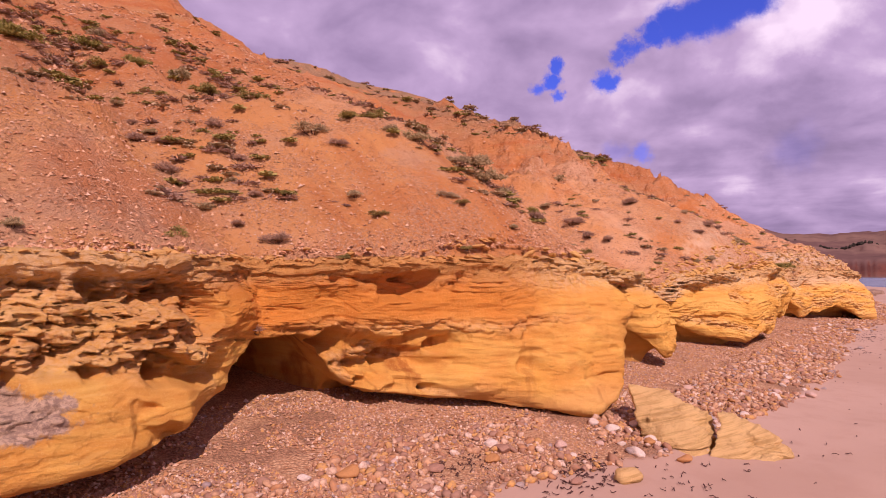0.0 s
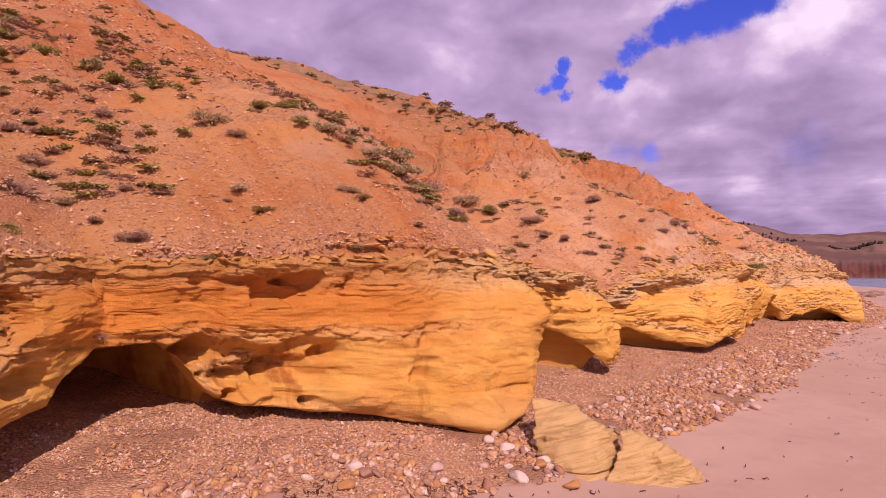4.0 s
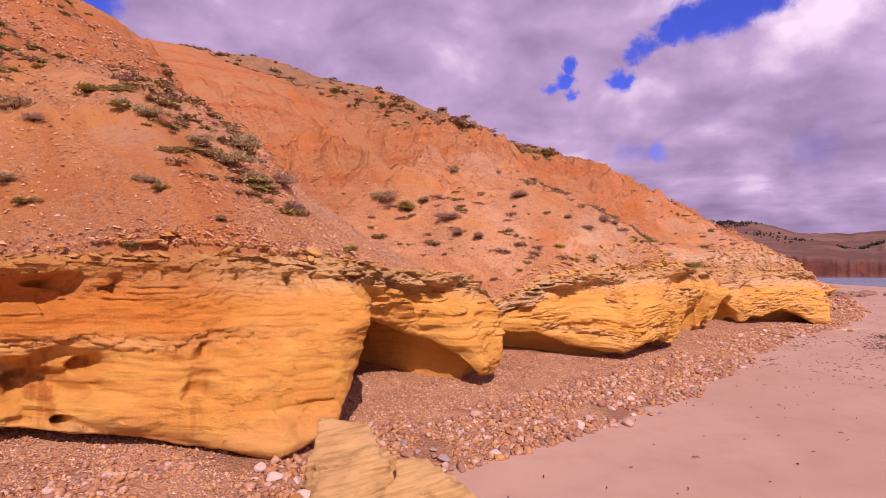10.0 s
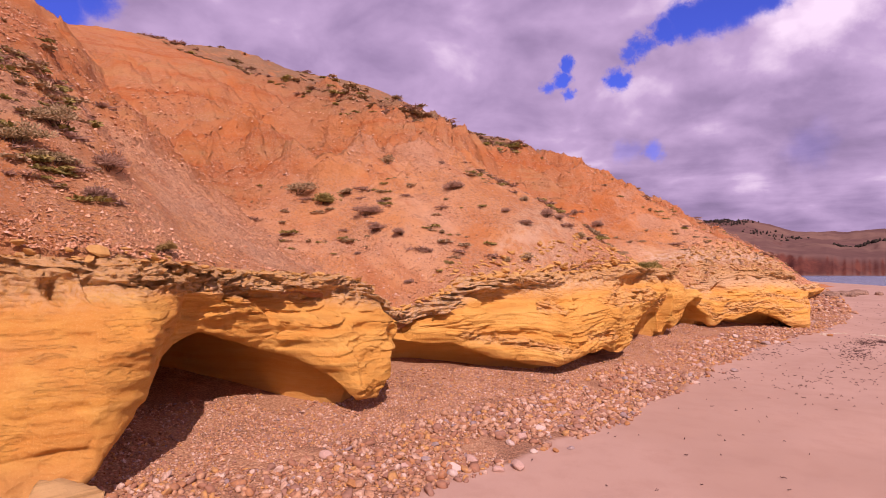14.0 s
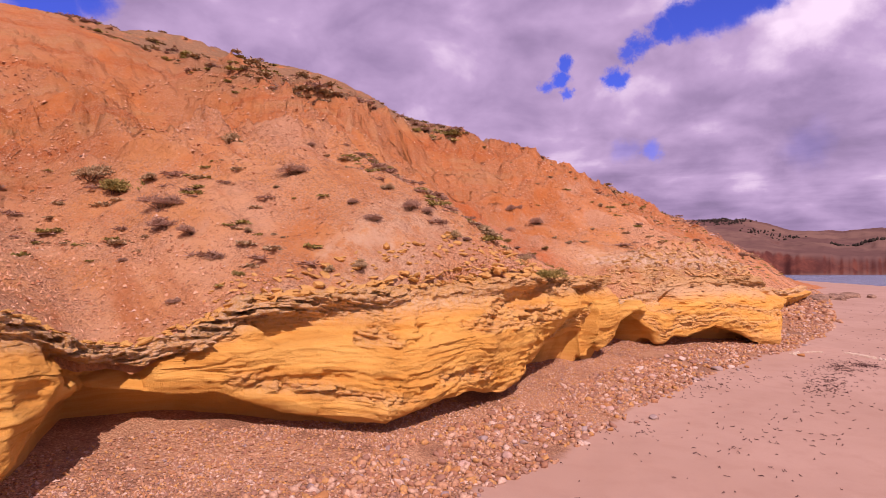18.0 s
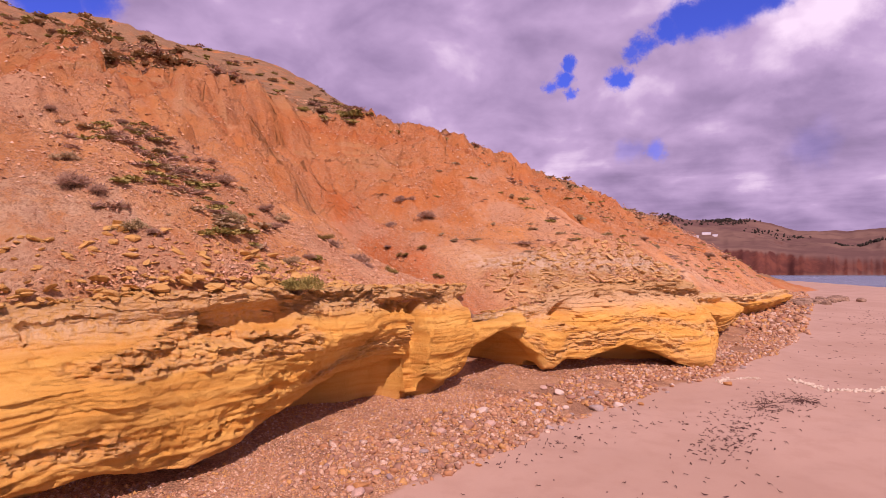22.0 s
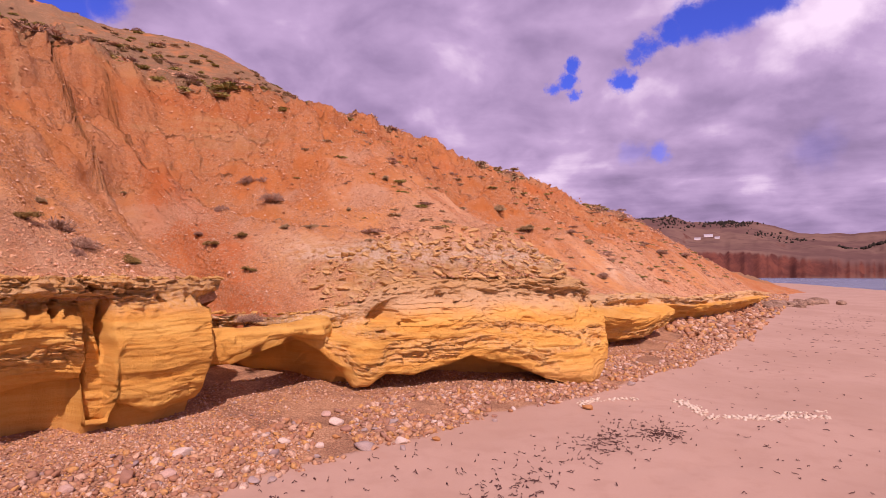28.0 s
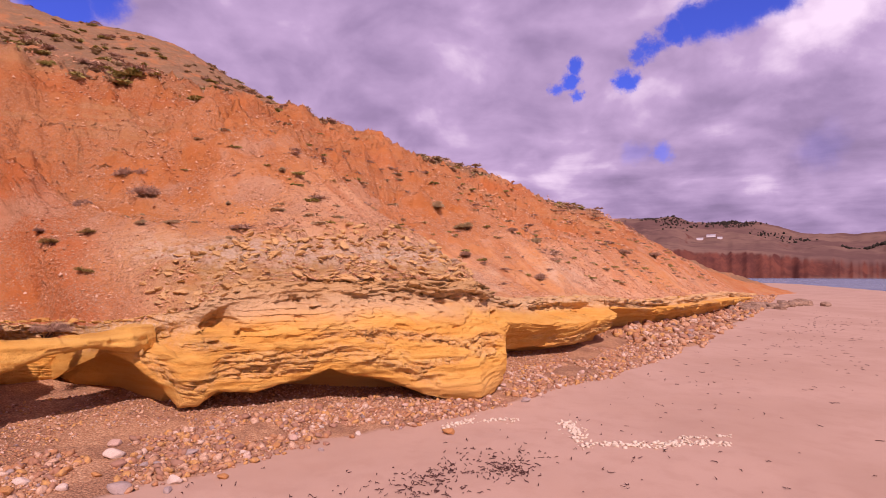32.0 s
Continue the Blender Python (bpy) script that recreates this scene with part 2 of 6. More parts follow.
TOP_Z = (-8, 3.35, 2.6, 3.35, 5, 3.32, 8.2, 3.42, 10.4, 3.36, 11.5, 3.24, 13.2, 3.2, 14.0, 3.05, 14.8, 2.6, 15.5, 2.5, 16.2, 2.75, 16.8, 3.1, 18.5, 3.2, 22.7, 3.42, 24.8, 3.36, 28.06, 3.34, 28.24, 2.6, 29.3, 2.6,
         30.1, 2.66, 30.6, 2.78, 31.2, 3.08, 32, 3.28, 36.4, 3.26, 38.2, 2.95, 40, 2.75, 45, 2.7, 50, 2.35, 57, 2.35, 68, 2.3, 90, 1.6, 115, 1.0, 140, -1.5, 170, -6)
FACE_D = (-8, 6.6, 0, 6.15, 2.2, 6.0, 3.2, 6.05, 3.9, 6.5, 4.5, 7.0, 5.2, 6.6, 6.5, 6.0, 8.2, 4.7, 9.3, 4.05, 9.75, 3.95, 10.2, 4.4, 10.6, 5.1, 11.4, 5.15, 12.2, 5.0, 13.0, 4.75, 13.8, 4.65, 14.3, 5.0,
          14.8, 5.9, 15.5, 6.0, 16.5, 5.2, 18.4, 4.2, 20.6, 3.7, 22.7, 3.85, 24.2, 4.0, 25.4, 4.4, 27.55, 4.45, 27.72, 5.0, 27.86, 6.0, 28.0, 7.4, 29.45, 7.3, 29.64, 4.95, 30.2, 4.55, 30.75, 4.35, 31.3, 4.05, 32, 3.75, 35.5, 2.4, 36.6, 2.3, 37.3, 2.7, 37.8, 3.6, 39, 3.4,
          42, 3.4, 45, 3.7, 46, 4.6, 50, 4.8, 57, 5.0, 68, 6.2, 90, 10.4)
LOW_D = (-8, 6.2, 0, 5.7, 2.2, 5.65, 3.0, 5.8, 3.6, 6.4, 4.4, 6.9, 5.4, 6.6, 6.4, 6.45, 7.4, 5.1, 8.4, 3.95, 9.2, 3.95, 9.8, 4.3, 10.5, 5.2, 11.4, 5.35, 12.2, 5.1, 13.0, 4.4, 13.8, 4.6, 14.3, 5.1,
         15.0, 6.1, 16.5, 5.3, 18.3, 4.05, 20.0, 3.85, 22.0, 4.05, 24.2, 4.6, 25.4, 4.8, 26.3, 4.6, 27.5, 4.7, 27.7, 5.2, 27.86, 6.2, 28.0, 7.5, 29.45, 7.4, 29.64, 5.05, 30.2, 4.65, 30.75, 4.45, 31.3, 4.15, 32, 3.9, 35.5, 2.15, 36.6, 2.4, 37.4, 3.0, 38, 4.0,
         42, 3.7, 45, 4.0, 46, 5.0, 57, 5.3, 68, 6.4, 90, 10.6)
LOW_Z = (-8, 1.35, 1.2, 1.35, 2.2, 1.4, 3.0, 1.6, 3.4, 1.7, 3.8, 1.78, 4.05, 2.05, 4.35, 2.30, 5.0, 2.34, 5.4, 2.05, 5.7, 1.65, 6.0, 1.45, 6.4, 1.38, 7.4, 1.28, 8.4, 1.02, 9.0, 1.15, 9.6, 1.7, 10.2, 2.25, 10.9, 2.5, 11.5, 2.36, 12.2, 2.1, 12.75, 1.72, 13.05, 1.36, 13.5, 1.3,
         14.0, 1.7, 14.4, 2.05, 15.6, 1.95, 16.4, 1.85, 17.2, 1.5, 18.4, 1.28, 19.4, 1.4, 20.4, 1.45, 21.4, 1.25, 22.2, 1.4, 23.2, 1.7, 24.2, 2.0, 25.86, 2.05, 25.93, 1.35, 26.2, 1.35, 26.25, 1.65, 26.8, 1.42, 27.6, 1.55, 28.0, 1.5, 29.45, 1.5, 29.62, 2.24, 29.85, 2.08,
         30.3, 1.62)
LOW_Z_FAR = (30.3, 1.62, 30.52, 1.28, 30.8, 1.28, 31.05, 1.5, 31.6, 1.42, 32.8, 1.75, 33.7, 1.5, 34.6, 1.12, 35.5, 0.98, 36.6, 1.0, 37.3, 1.7, 38.2, 1.6, 40.5, 1.45, 43, 1.35, 45, 1.6, 47, 1.9, 51, 1.7, 57, 1.6, 68, 1.5, 90, 0.9)
BACK_IN = (-8, 1.0, 2.5, 1.3, 3.6, 2.4, 4.6, 3.6, 5.4, 2.8, 5.9, 0.9, 7.4, 0.8, 9.0, 1.0, 9.9, 1.6, 10.6, 3.6, 11.4, 3.7, 12.0, 2.5, 12.6, 1.3, 13.2, 0.6, 13.8, 0.7, 14.4, 0.9, 16, 1.2, 18.4, 0.7, 20.4, 1.0, 22, 1.4, 23.2, 1.5, 24.2, 1.2, 25.0, 0.75, 25.8, 0.6, 25.95, 0.3, 26.2, 0.4, 26.8, 0.3, 27.5, 0.5, 27.8, 0.3, 29.4, 0.4, 29.62, 1.8, 30.2, 1.6, 30.5, 0.7,
           31, 0.8, 32.8, 1.6, 35, 1.2, 37, 0.9, 40, 0.8, 45, 0.6, 60, 0.5, 90, 0.3)


def low_z(s):
    return np.where(np.asarray(s) < 30.3, along(LOW_Z, s), along(LOW_Z_FAR, s))


def beach(s, d):
    """Height of the beach: firm sand that falls to the sea, a bank of shingle against the cliff."""
    s, d = np.asarray(s, float), np.asarray(d, float)
    edge = shingle_edge(s)
    z = 0.76 + 0.030 * np.clip(d, -40, 12) + 0.10 * step(16, 34, s) + 0.12 * np.clip(d - edge - 0.7, 0, 6) - 0.02 * np.clip(-40 - d, 0, 200)
    # further on the shore swings inland and the sand runs down to the bay
    bay = -0.62 + 0.030 * np.clip(d - (11 + 0.356 * (s - 218)), -60, 90)
    z = z + (bay - z) * step(95, 200, s)
    return z + 0.05 * np.exp(-((d - edge - 0.8) / 0.9) ** 2) + 0.03 * rough(s * 0.35, d * 0.5, 0.0, 3, 40) * step(-14, -4, d) + 0.008 * rough(s * 1.6, d * 2.4, 3.0, 2, 41)


SHINGLE = (-8, 4.2, 3, 4.0, 5, 3.75, 6.5, 3.2, 9, 2.7, 12, 2.3, 16, 2.0, 20, 2.1, 24, 2.4, 28, 2.5, 31, 2.3, 34, 2.1, 36, 1.75, 40, 1.6, 48, 2.2, 56, 3.6, 70, 5.5, 100, 11.0, 218, 45, 400, 120)


def shingle_edge(s):
    return along(SHINGLE, s) + 0.25 * field(np.asarray(s) * 0.9, 0.5, 0.5, 60)


RISE = (0, 0, 1, 0.42, 2, 0.95, 4, 2.15, 7, 4.1, 10, 5.9, 15, 8.0, 20, 10.0, 37, 17.5, 55, 22.5, 80, 26.0, 140, 30.0)
FALL = (-40, 1.0, 20, 1.0, 40, 1.0, 50, 0.92, 66, 0.80, 82, 0.62, 112, 0.40, 150, 0.22, 190, 0.1, 240, 0.0)


def hill(s, d):
    """Height of the hillside over the cliff."""
    s, d = np.asarray(s, float), np.asarray(d, float)
    edge = along(TOP_D, s)
    e = d - (edge + (along(HILL_D, s) - edge) * step(0.6, 5.0, d - edge))     # the lip's bends fade out up the slope
    base = along(TOP_Z, s)
    base = base + (3.35 - base) * step(0.3, 3.5, e) * (1 - step(60, 120, s))
    up = np.interp(e, RISE[0::2], RISE[1::2]) * along(FALL, s)
    lean = s - 0.10 * (d - 6)

    def swell(s0, width, *heights, far=None):
        """A spur or a gully that runs up the slope; far: its width on the far side."""
        across = (lean - s0) / np.where(lean > s0, far or width, width)
        return np.exp(-across ** 2) * np.interp(e, heights[0::2], heights[1::2])

    shape = swell(8.2, 3.0, 0, 0.1, 0.8, 0.55, 3, 1.1, 4.5, 0.85, 6, 0.35, 8, -0.3, 11, -0.5, 15, -0.2, 18, 0.0, far=2.0) + swell(2.0, 1.6, 0, 0, 3, 0.4, 10, 0.2, 16, 0.0)
    shape = shape + swell(14.4, 2.5, 0, -0.1, 1.5, -0.6, 4, -1.4, 9, -2.1, 13, -1.9, 16, -0.6, 26, 0.0, far=2.7) + swell(19.0, 2.4, 4, 0, 7, -0.4, 9.3, -2.1, 13, -1.9, 17, -0.8, 22, 0.0)
    shape = shape + swell(21.0, 2.3, 0, 0.1, 1.3, 0.8, 3, 0.9, 5, 0.3, 8, 0.1, 12, 0.0, far=1.9)
    shape = shape + swell(28.8, 3.2, 0, -0.1, 2, -0.9, 5, -1.7, 7.6, -1.9, 8.8, -1.3, 10.4, 0.3, 15, 0.3, 22, 0.0, far=2.6) + swell(35.0, 2.0, 0, 0.1, 3, 0.65, 6, 0.9, 9, 0.0)
    shape = shape + swell(41.5, 2.6, 0, 0, 3, -0.8, 7, -1.0, 8.6, -0.2, 10, 0.7, 14, 0.6, 22, 0) - swell(54, 4.0, 3, 0, 7, 0.9, 9, 0.0)
    shape = shape + swell(9.0, 3.4, 12, 0, 16, 1.0, 19, 1.5, 26, 1.2, 34, 0.0)
    shape = shape + swell(29.0, 4.5, 29, 0, 35, -1.6, 38, -0.6, 40, 1.0, 46, 1.4, 60, 0.0) + swell(32.0, 1.3, 3.5, 0, 5.5, -0.5, 8, 0.0) + swell(48.5, 3.0, 2, 0, 5, -0.7, 8, -0.3, 11, 0.0)
    # bare scarps are cut by sharp runnels
    high = 8 * step(12, 15, s) * (1 - step(27, 31, s))
    scarp = step(4.5, 7.5, e) * (1 - step(11 + high, 14 + high, e)) * step(10, 13, s) + 0.5 * step(1.5, 4, e) * (1 - step(11, 14, e))
    vein = 1 - np.abs(rough(s * 0.75 + 0.5 * field(d * 0.5, s * 0.3, 0.0, 17) + 0.7 * field(d * 0.28, s * 0.25, 2.0, 66), d * 0.16 + 3.0, 0.0, 3, 16))
    shape = shape - 0.36 * scarp * np.clip(vein - 0.55, 0, 1) ** 1.5 * (0.7 + 0.6 * field(s * 0.5, d * 0.6, 0.0, 81))
    step_band = np.floor((base + up + shape) / 0.55 + 0.6 * field(s * 0.3, d * 0.3, 0.0, 18))
    shape = shape + 0.19 * scarp * chip(np.floor(s * 0.9 + 5 * chip(step_band, 1, 19)), step_band, 20)
    tilt = np.clip(0.11 * (s - 33), -1.6, 1.5) * step(20, 36, e) * (1 - step(40, 58, s))
    shape = shape + tilt
    shape = shape + 0.35 * np.maximum(0, field(s * 0.33, d * 0.05, 0.0, 15)) * step(3, 8, e) * (1 - step(12, 20, e))
    shape = shape + 0.05 * rough(s * 3.4, d * 3.0, 0.0, 3, 65) * step(2, 6, e) + scarp * (0.20 * rough(s * 1.5, d * 1.1, 0.0, 5, 51, 0.66) + 0.09 * blocks(s * 1.3, d * 0.9, 0.0, 52)[0] * step(0.0, 0.5, field(s * 0.4, d * 0.4, 0.0, 53)))
    ledge = step(30.3, 31.2, s) * (1 - step(37.2, 38.2, s)) * (1 - step(1.4, 2.2, e)) * step(0.1, 0.4, e)
    shape = shape + ledge * (0.17 * blocks(s * 1.7, d * 2.6, 0.0, 67)[0] + 0.07 * blocks(s * 4.5, d * 6.0, 0.0, 68)[0] + 0.06 * rough(s * 3.0, d * 3.0, 0.0, 3, 68) + 0.12)
    rills = 0.14 * rough(s * 0.8 + 0.6 * field(s * 0.2, d * 0.2, 2.0, 14), d * 0.13, 0.0, 4, 11) * step(0.4, 3.5, e)
    lumps = 0.55 * rough(s * 0.11, d * 0.11, 0.0, 3, 12) * step(4, 14, e) + 0.06 * rough(s * 2.1, d * 2.1, 0.0, 4, 13, 0.62)
    return base + up + shape + rills * (1 + step(6, 14, e) - step(16, 24, e)) + lumps + 0.10 * step(0, 1.5, e)


# ---- meshes ----


def mesh_of(name, verts, faces, material, smooth=True):
    """A mesh from arrays of corners and of quads or triangles."""
    me = bpy.data.meshes.new(name)
    verts, faces = np.asarray(verts, np.float32), np.asarray(faces, np.int32)
    me.vertices.add(len(verts))
    me.vertices.foreach_set("co", verts.ravel())
    k = faces.shape[1]
    me.loops.add(faces.size)
    me.loops.foreach_set("vertex_index", faces.ravel())
    me.polygons.add(len(faces))
    me.polygons.foreach_set("loop_start", np.arange(0, faces.size, k, dtype=np.int32))
    me.polygons.foreach_set("loop_total", np.full(len(faces), k, np.int32))
    me.update(calc_edges=True)
    me.polygons.foreach_set("use_smooth", np.full(len(faces), smooth))
    for m in material if isinstance(material, (list, tuple)) else [material]:
        me.materials.append(m)
    return me


def grid_faces(rows, cols):
    a = np.arange(rows * cols).reshape(rows, cols)
    return np.stack((a[:-1, :-1], a[1:, :-1], a[1:, 1:], a[:-1, 1:]), -1).reshape(-1, 4)


def sheet(name, s, d, z, material, smooth=True):
    x, y = U[0] * s + N[0] * d, U[1] * s + N[1] * d
    return new(name, mesh_of(name, np.stack((x, y, z), -1).reshape(-1, 3), grid_faces(*s.shape), material, smooth))


def part(name, bm, material, parent, label=""):
    """Links a bmesh as one mesh object under a thing."""
    me = bpy.data.meshes.new(name)
    bm.to_mesh(me)
    bm.free()
    me.materials.append(material)
    ob = new(name, me)
    ob.parent = parent
    return tagged(ob, label) if label else ob

# ---- materials ----


def material(name):
    m = bpy.data.materials.new(name)
    m.use_nodes = True
    g = Nodes(m.node_tree)
    g.co = g.add("ShaderNodeNewGeometry").outputs["Position"]
    g.sep = g.add("ShaderNodeSeparateXYZ", {0: g.co})
    g.s = g.vmath("DOT_PRODUCT", g.co, (U[0], U[1], 0))
    g.d = g.vmath("DOT_PRODUCT", g.co, (N[0], N[1], 0))
    g.z = g.sep.outputs[2]
    return m, g


def finish(g, colour, roughness=0.9, bump=None, strength=0.5, distance=0.02, specular=0.25, **more):
    surface = {"Base Color": colour, "Roughness": roughness, "Specular IOR Level": specular, **more}
    if bump is not None:
        surface["Normal"] = g.add("ShaderNodeBump", {"Height": bump, "Strength": strength, "Distance": distance}).outputs[0]
    g.add("ShaderNodeOutputMaterial", {0: g.add("ShaderNodeBsdfPrincipled", surface).outputs[0]})


def sandstone_material(name, pale=0.0):
    m, g = material(name)
    wobble = g.noise(g.co, 0.7, 3.0)
    bed = g.add("ShaderNodeCombineXYZ", {0: g.math("MULTIPLY", g.s, 0.55), 1: g.math("MULTIPLY", g.d, 0.55), 2: g.math("ADD", g.math("MULTIPLY", g.z, 8.0), g.math("MULTIPLY", wobble, 2.2))}).outputs[0]
    strata = g.noise(bed, 1.0, 6.0, 0.62)
    fine_bed = g.noise(g.vmath("MULTIPLY", bed, (3.0, 3.0, 3.2)), 1.0, 4.0, 0.6)
    patch = g.noise(g.co, 0.9, 4.0, 0.6, 0.3)
    grain = g.noise(g.co, 45.0, 5.0, 0.75)
    laid = g.ramp(g.noise(g.co, 0.55, 4.0, 0.6), 0.46, 0.60, 0.15, 1.0)
    pits = g.noise(g.co, 14.0, 5.0, 0.7)
    colour = g.mix(g.ramp(strata, 0.34, 0.66), (0.74, 0.365, 0.062), (0.81, 0.480, 0.105))
    colour = g.mix(g.math("MULTIPLY", laid, g.ramp(fine_bed, 0.52, 0.68, 0.0, 0.30)), colour, (0.52, 0.195, 0.028))
    colour = g.mix(g.ramp(fine_bed, 0.44, 0.30, 0.0, 0.3), colour, (0.82, 0.53, 0.16))
    colour = g.mix(g.ramp(patch, 0.42, 0.72, 0.0, 0.8), colour, (0.76, 0.375, 0.062))
    rusty = g.math("MULTIPLY", g.ramp(g.s, 15.0, 9.0), g.ramp(g.noise(g.co, 1.7, 5.0, 0.6, 0.4), 0.36, 0.62))
    colour = g.mix(g.math("MULTIPLY", rusty, 0.50), colour, (0.68, 0.275, 0.050))
    colour = g.mix(g.ramp(strata, 0.33, 0.27, 0.0, 0.45), colour, (0.44, 0.18, 0.035))
    dusty = g.add("ShaderNodeAttribute", attribute_name="broken").outputs["Fac"]
    colour = g.mix(g.math("MULTIPLY", dusty, g.ramp(pits, 0.40, 0.58, 0.25, 0.9)), colour, (0.82, 0.600, 0.340))
    # pale crumbling upper part of the far blocks
    pale_top = g.math("MULTIPLY", g.ramp(g.s, 29.0, 31.0), g.ramp(g.math("ADD", g.z, g.math("MULTIPLY", patch, 0.8)), 2.85, 3.35))
    colour = g.mix(g.math("MULTIPLY", pale_top, 0.85), colour, (0.70, 0.47, 0.235))
    # rusty drips run down parts of the face
    drip = g.add("ShaderNodeCombineXYZ", {0: g.math("MULTIPLY", g.s, 2.6), 1: g.math("MULTIPLY", g.d, 1.0), 2: g.math("MULTIPLY", g.z, 0.35)}).outputs[0]
    rust = g.math("MULTIPLY", g.ramp(g.noise(drip, 1.0, 4.0, 0.6), 0.52, 0.66), g.math("MULTIPLY", g.ramp(g.s, 3.5, 5.0), g.ramp(g.s, 8.6, 7.2)))
    colour = g.mix(g.math("MULTIPLY", rust, 0.75), colour, (0.38, 0.105, 0.016))
    seam = g.noise(g.vmath("MULTIPLY", bed, (2.2, 2.2, 1.1)), 1.3, 8.0, 0.72, 0.6)
    line = g.math("MULTIPLY", g.ramp(g.math("ABSOLUTE", g.math("SUBTRACT", seam, 0.53)), 0.008, 0.001), g.ramp(patch, 0.45, 0.6))
    colour = g.mix(g.math("MULTIPLY", line, 0.15), colour, (0.26, 0.095, 0.020))
    warm = g.math("MULTIPLY", g.math("MULTIPLY", g.ramp(g.s, 2.5, 4.5), g.ramp(g.s, 9.0, 7.5)), g.ramp(g.math("ADD", g.z, g.math("MULTIPLY", patch, 0.6)), 2.5, 2.9))
    colour = g.mix(g.math("MULTIPLY", warm, 0.8), colour, (0.64, 0.215, 0.026))
    # bleached bottom of the blocks and crumbling pale cap
    colour = g.mix(g.math("MULTIPLY", g.ramp(g.math("ADD", g.z, g.math("MULTIPLY", patch, 0.5)), 1.85, 1.45), 0.45), colour, (0.74, 0.42, 0.14))
    cap = g.ramp(g.math("ADD", g.z, g.math("MULTIPLY", g.noise(g.co, 2.2, 4.0), 0.5)), 3.22, 3.55)
    colour = g.mix(g.math("MULTIPLY", cap, 0.5), colour, (0.70, 0.40, 0.12))
    colour = g.mix(g.ramp(pits, 0.34, 0.26, 0.0, 0.5), colour, (0.38, 0.16, 0.035))
    colour = g.mix(g.ramp(grain, 0.50, 0.72, 0.0, 0.45), colour, (0.82, 0.53, 0.17))
    colour = g.mix(g.ramp(grain, 0.46, 0.28, 0.0, 0.25), colour, (0.50, 0.22, 0.045))
    # grey crust of lichen and pebbles low on the first block
    off = g.vmath("LENGTH", g.add("ShaderNodeCombineXYZ", {0: g.math("DIVIDE", g.math("SUBTRACT", g.s, 1.35), 0.62), 1: g.math("DIVIDE", g.math("SUBTRACT", g.z, 1.98), 0.24), 2: 0.0}).outputs[0])
    crusty = g.ramp(g.math("ADD", off, g.math("MULTIPLY", g.math("SUBTRACT", g.noise(g.co, 5.0, 5.0, 0.65), 0.5), 1.8)), 1.05, 0.75)
    colour = g.mix(g.math("MULTIPLY", crusty, 0.9), colour, g.mix(g.ramp(pits, 0.40, 0.60), (0.30, 0.215, 0.165), (0.60, 0.44, 0.30)))
    if pale:
        colour = g.mix(pale, colour, g.mix(g.ramp(g.noise(g.add("ShaderNodeCombineXYZ", {0: g.math("MULTIPLY", g.s, 1.5), 1: g.math("MULTIPLY", g.d, 1.5), 2: g.math("MULTIPLY", g.math("ADD", g.z, g.math("MULTIPLY", g.d, 0.30)), 22.0)}).outputs[0], 1.0, 6.0, 0.65), 0.36, 0.56), (0.50, 0.33, 0.125), (0.72, 0.50, 0.21)))
    height = g.math("ADD", g.math("ADD", g.math("SUBTRACT", g.math("MULTIPLY", strata, 0.22), g.math("MULTIPLY", line, 0.10)), g.math("MULTIPLY", g.math("MULTIPLY", fine_bed, laid), 0.35)), g.math("ADD", g.math("MULTIPLY", g.math("MULTIPLY", pits, g.math("ADD", dusty, 0.40)), 1.1), g.math("MULTIPLY", grain, 0.45)))
    finish(g, colour, 0.93, height, 1.0, 0.050, 0.15)
    return m


SANDSTONE = sandstone_material("yellow sandstone")
BOULDER = sandstone_material("pale sandstone", 0.78)


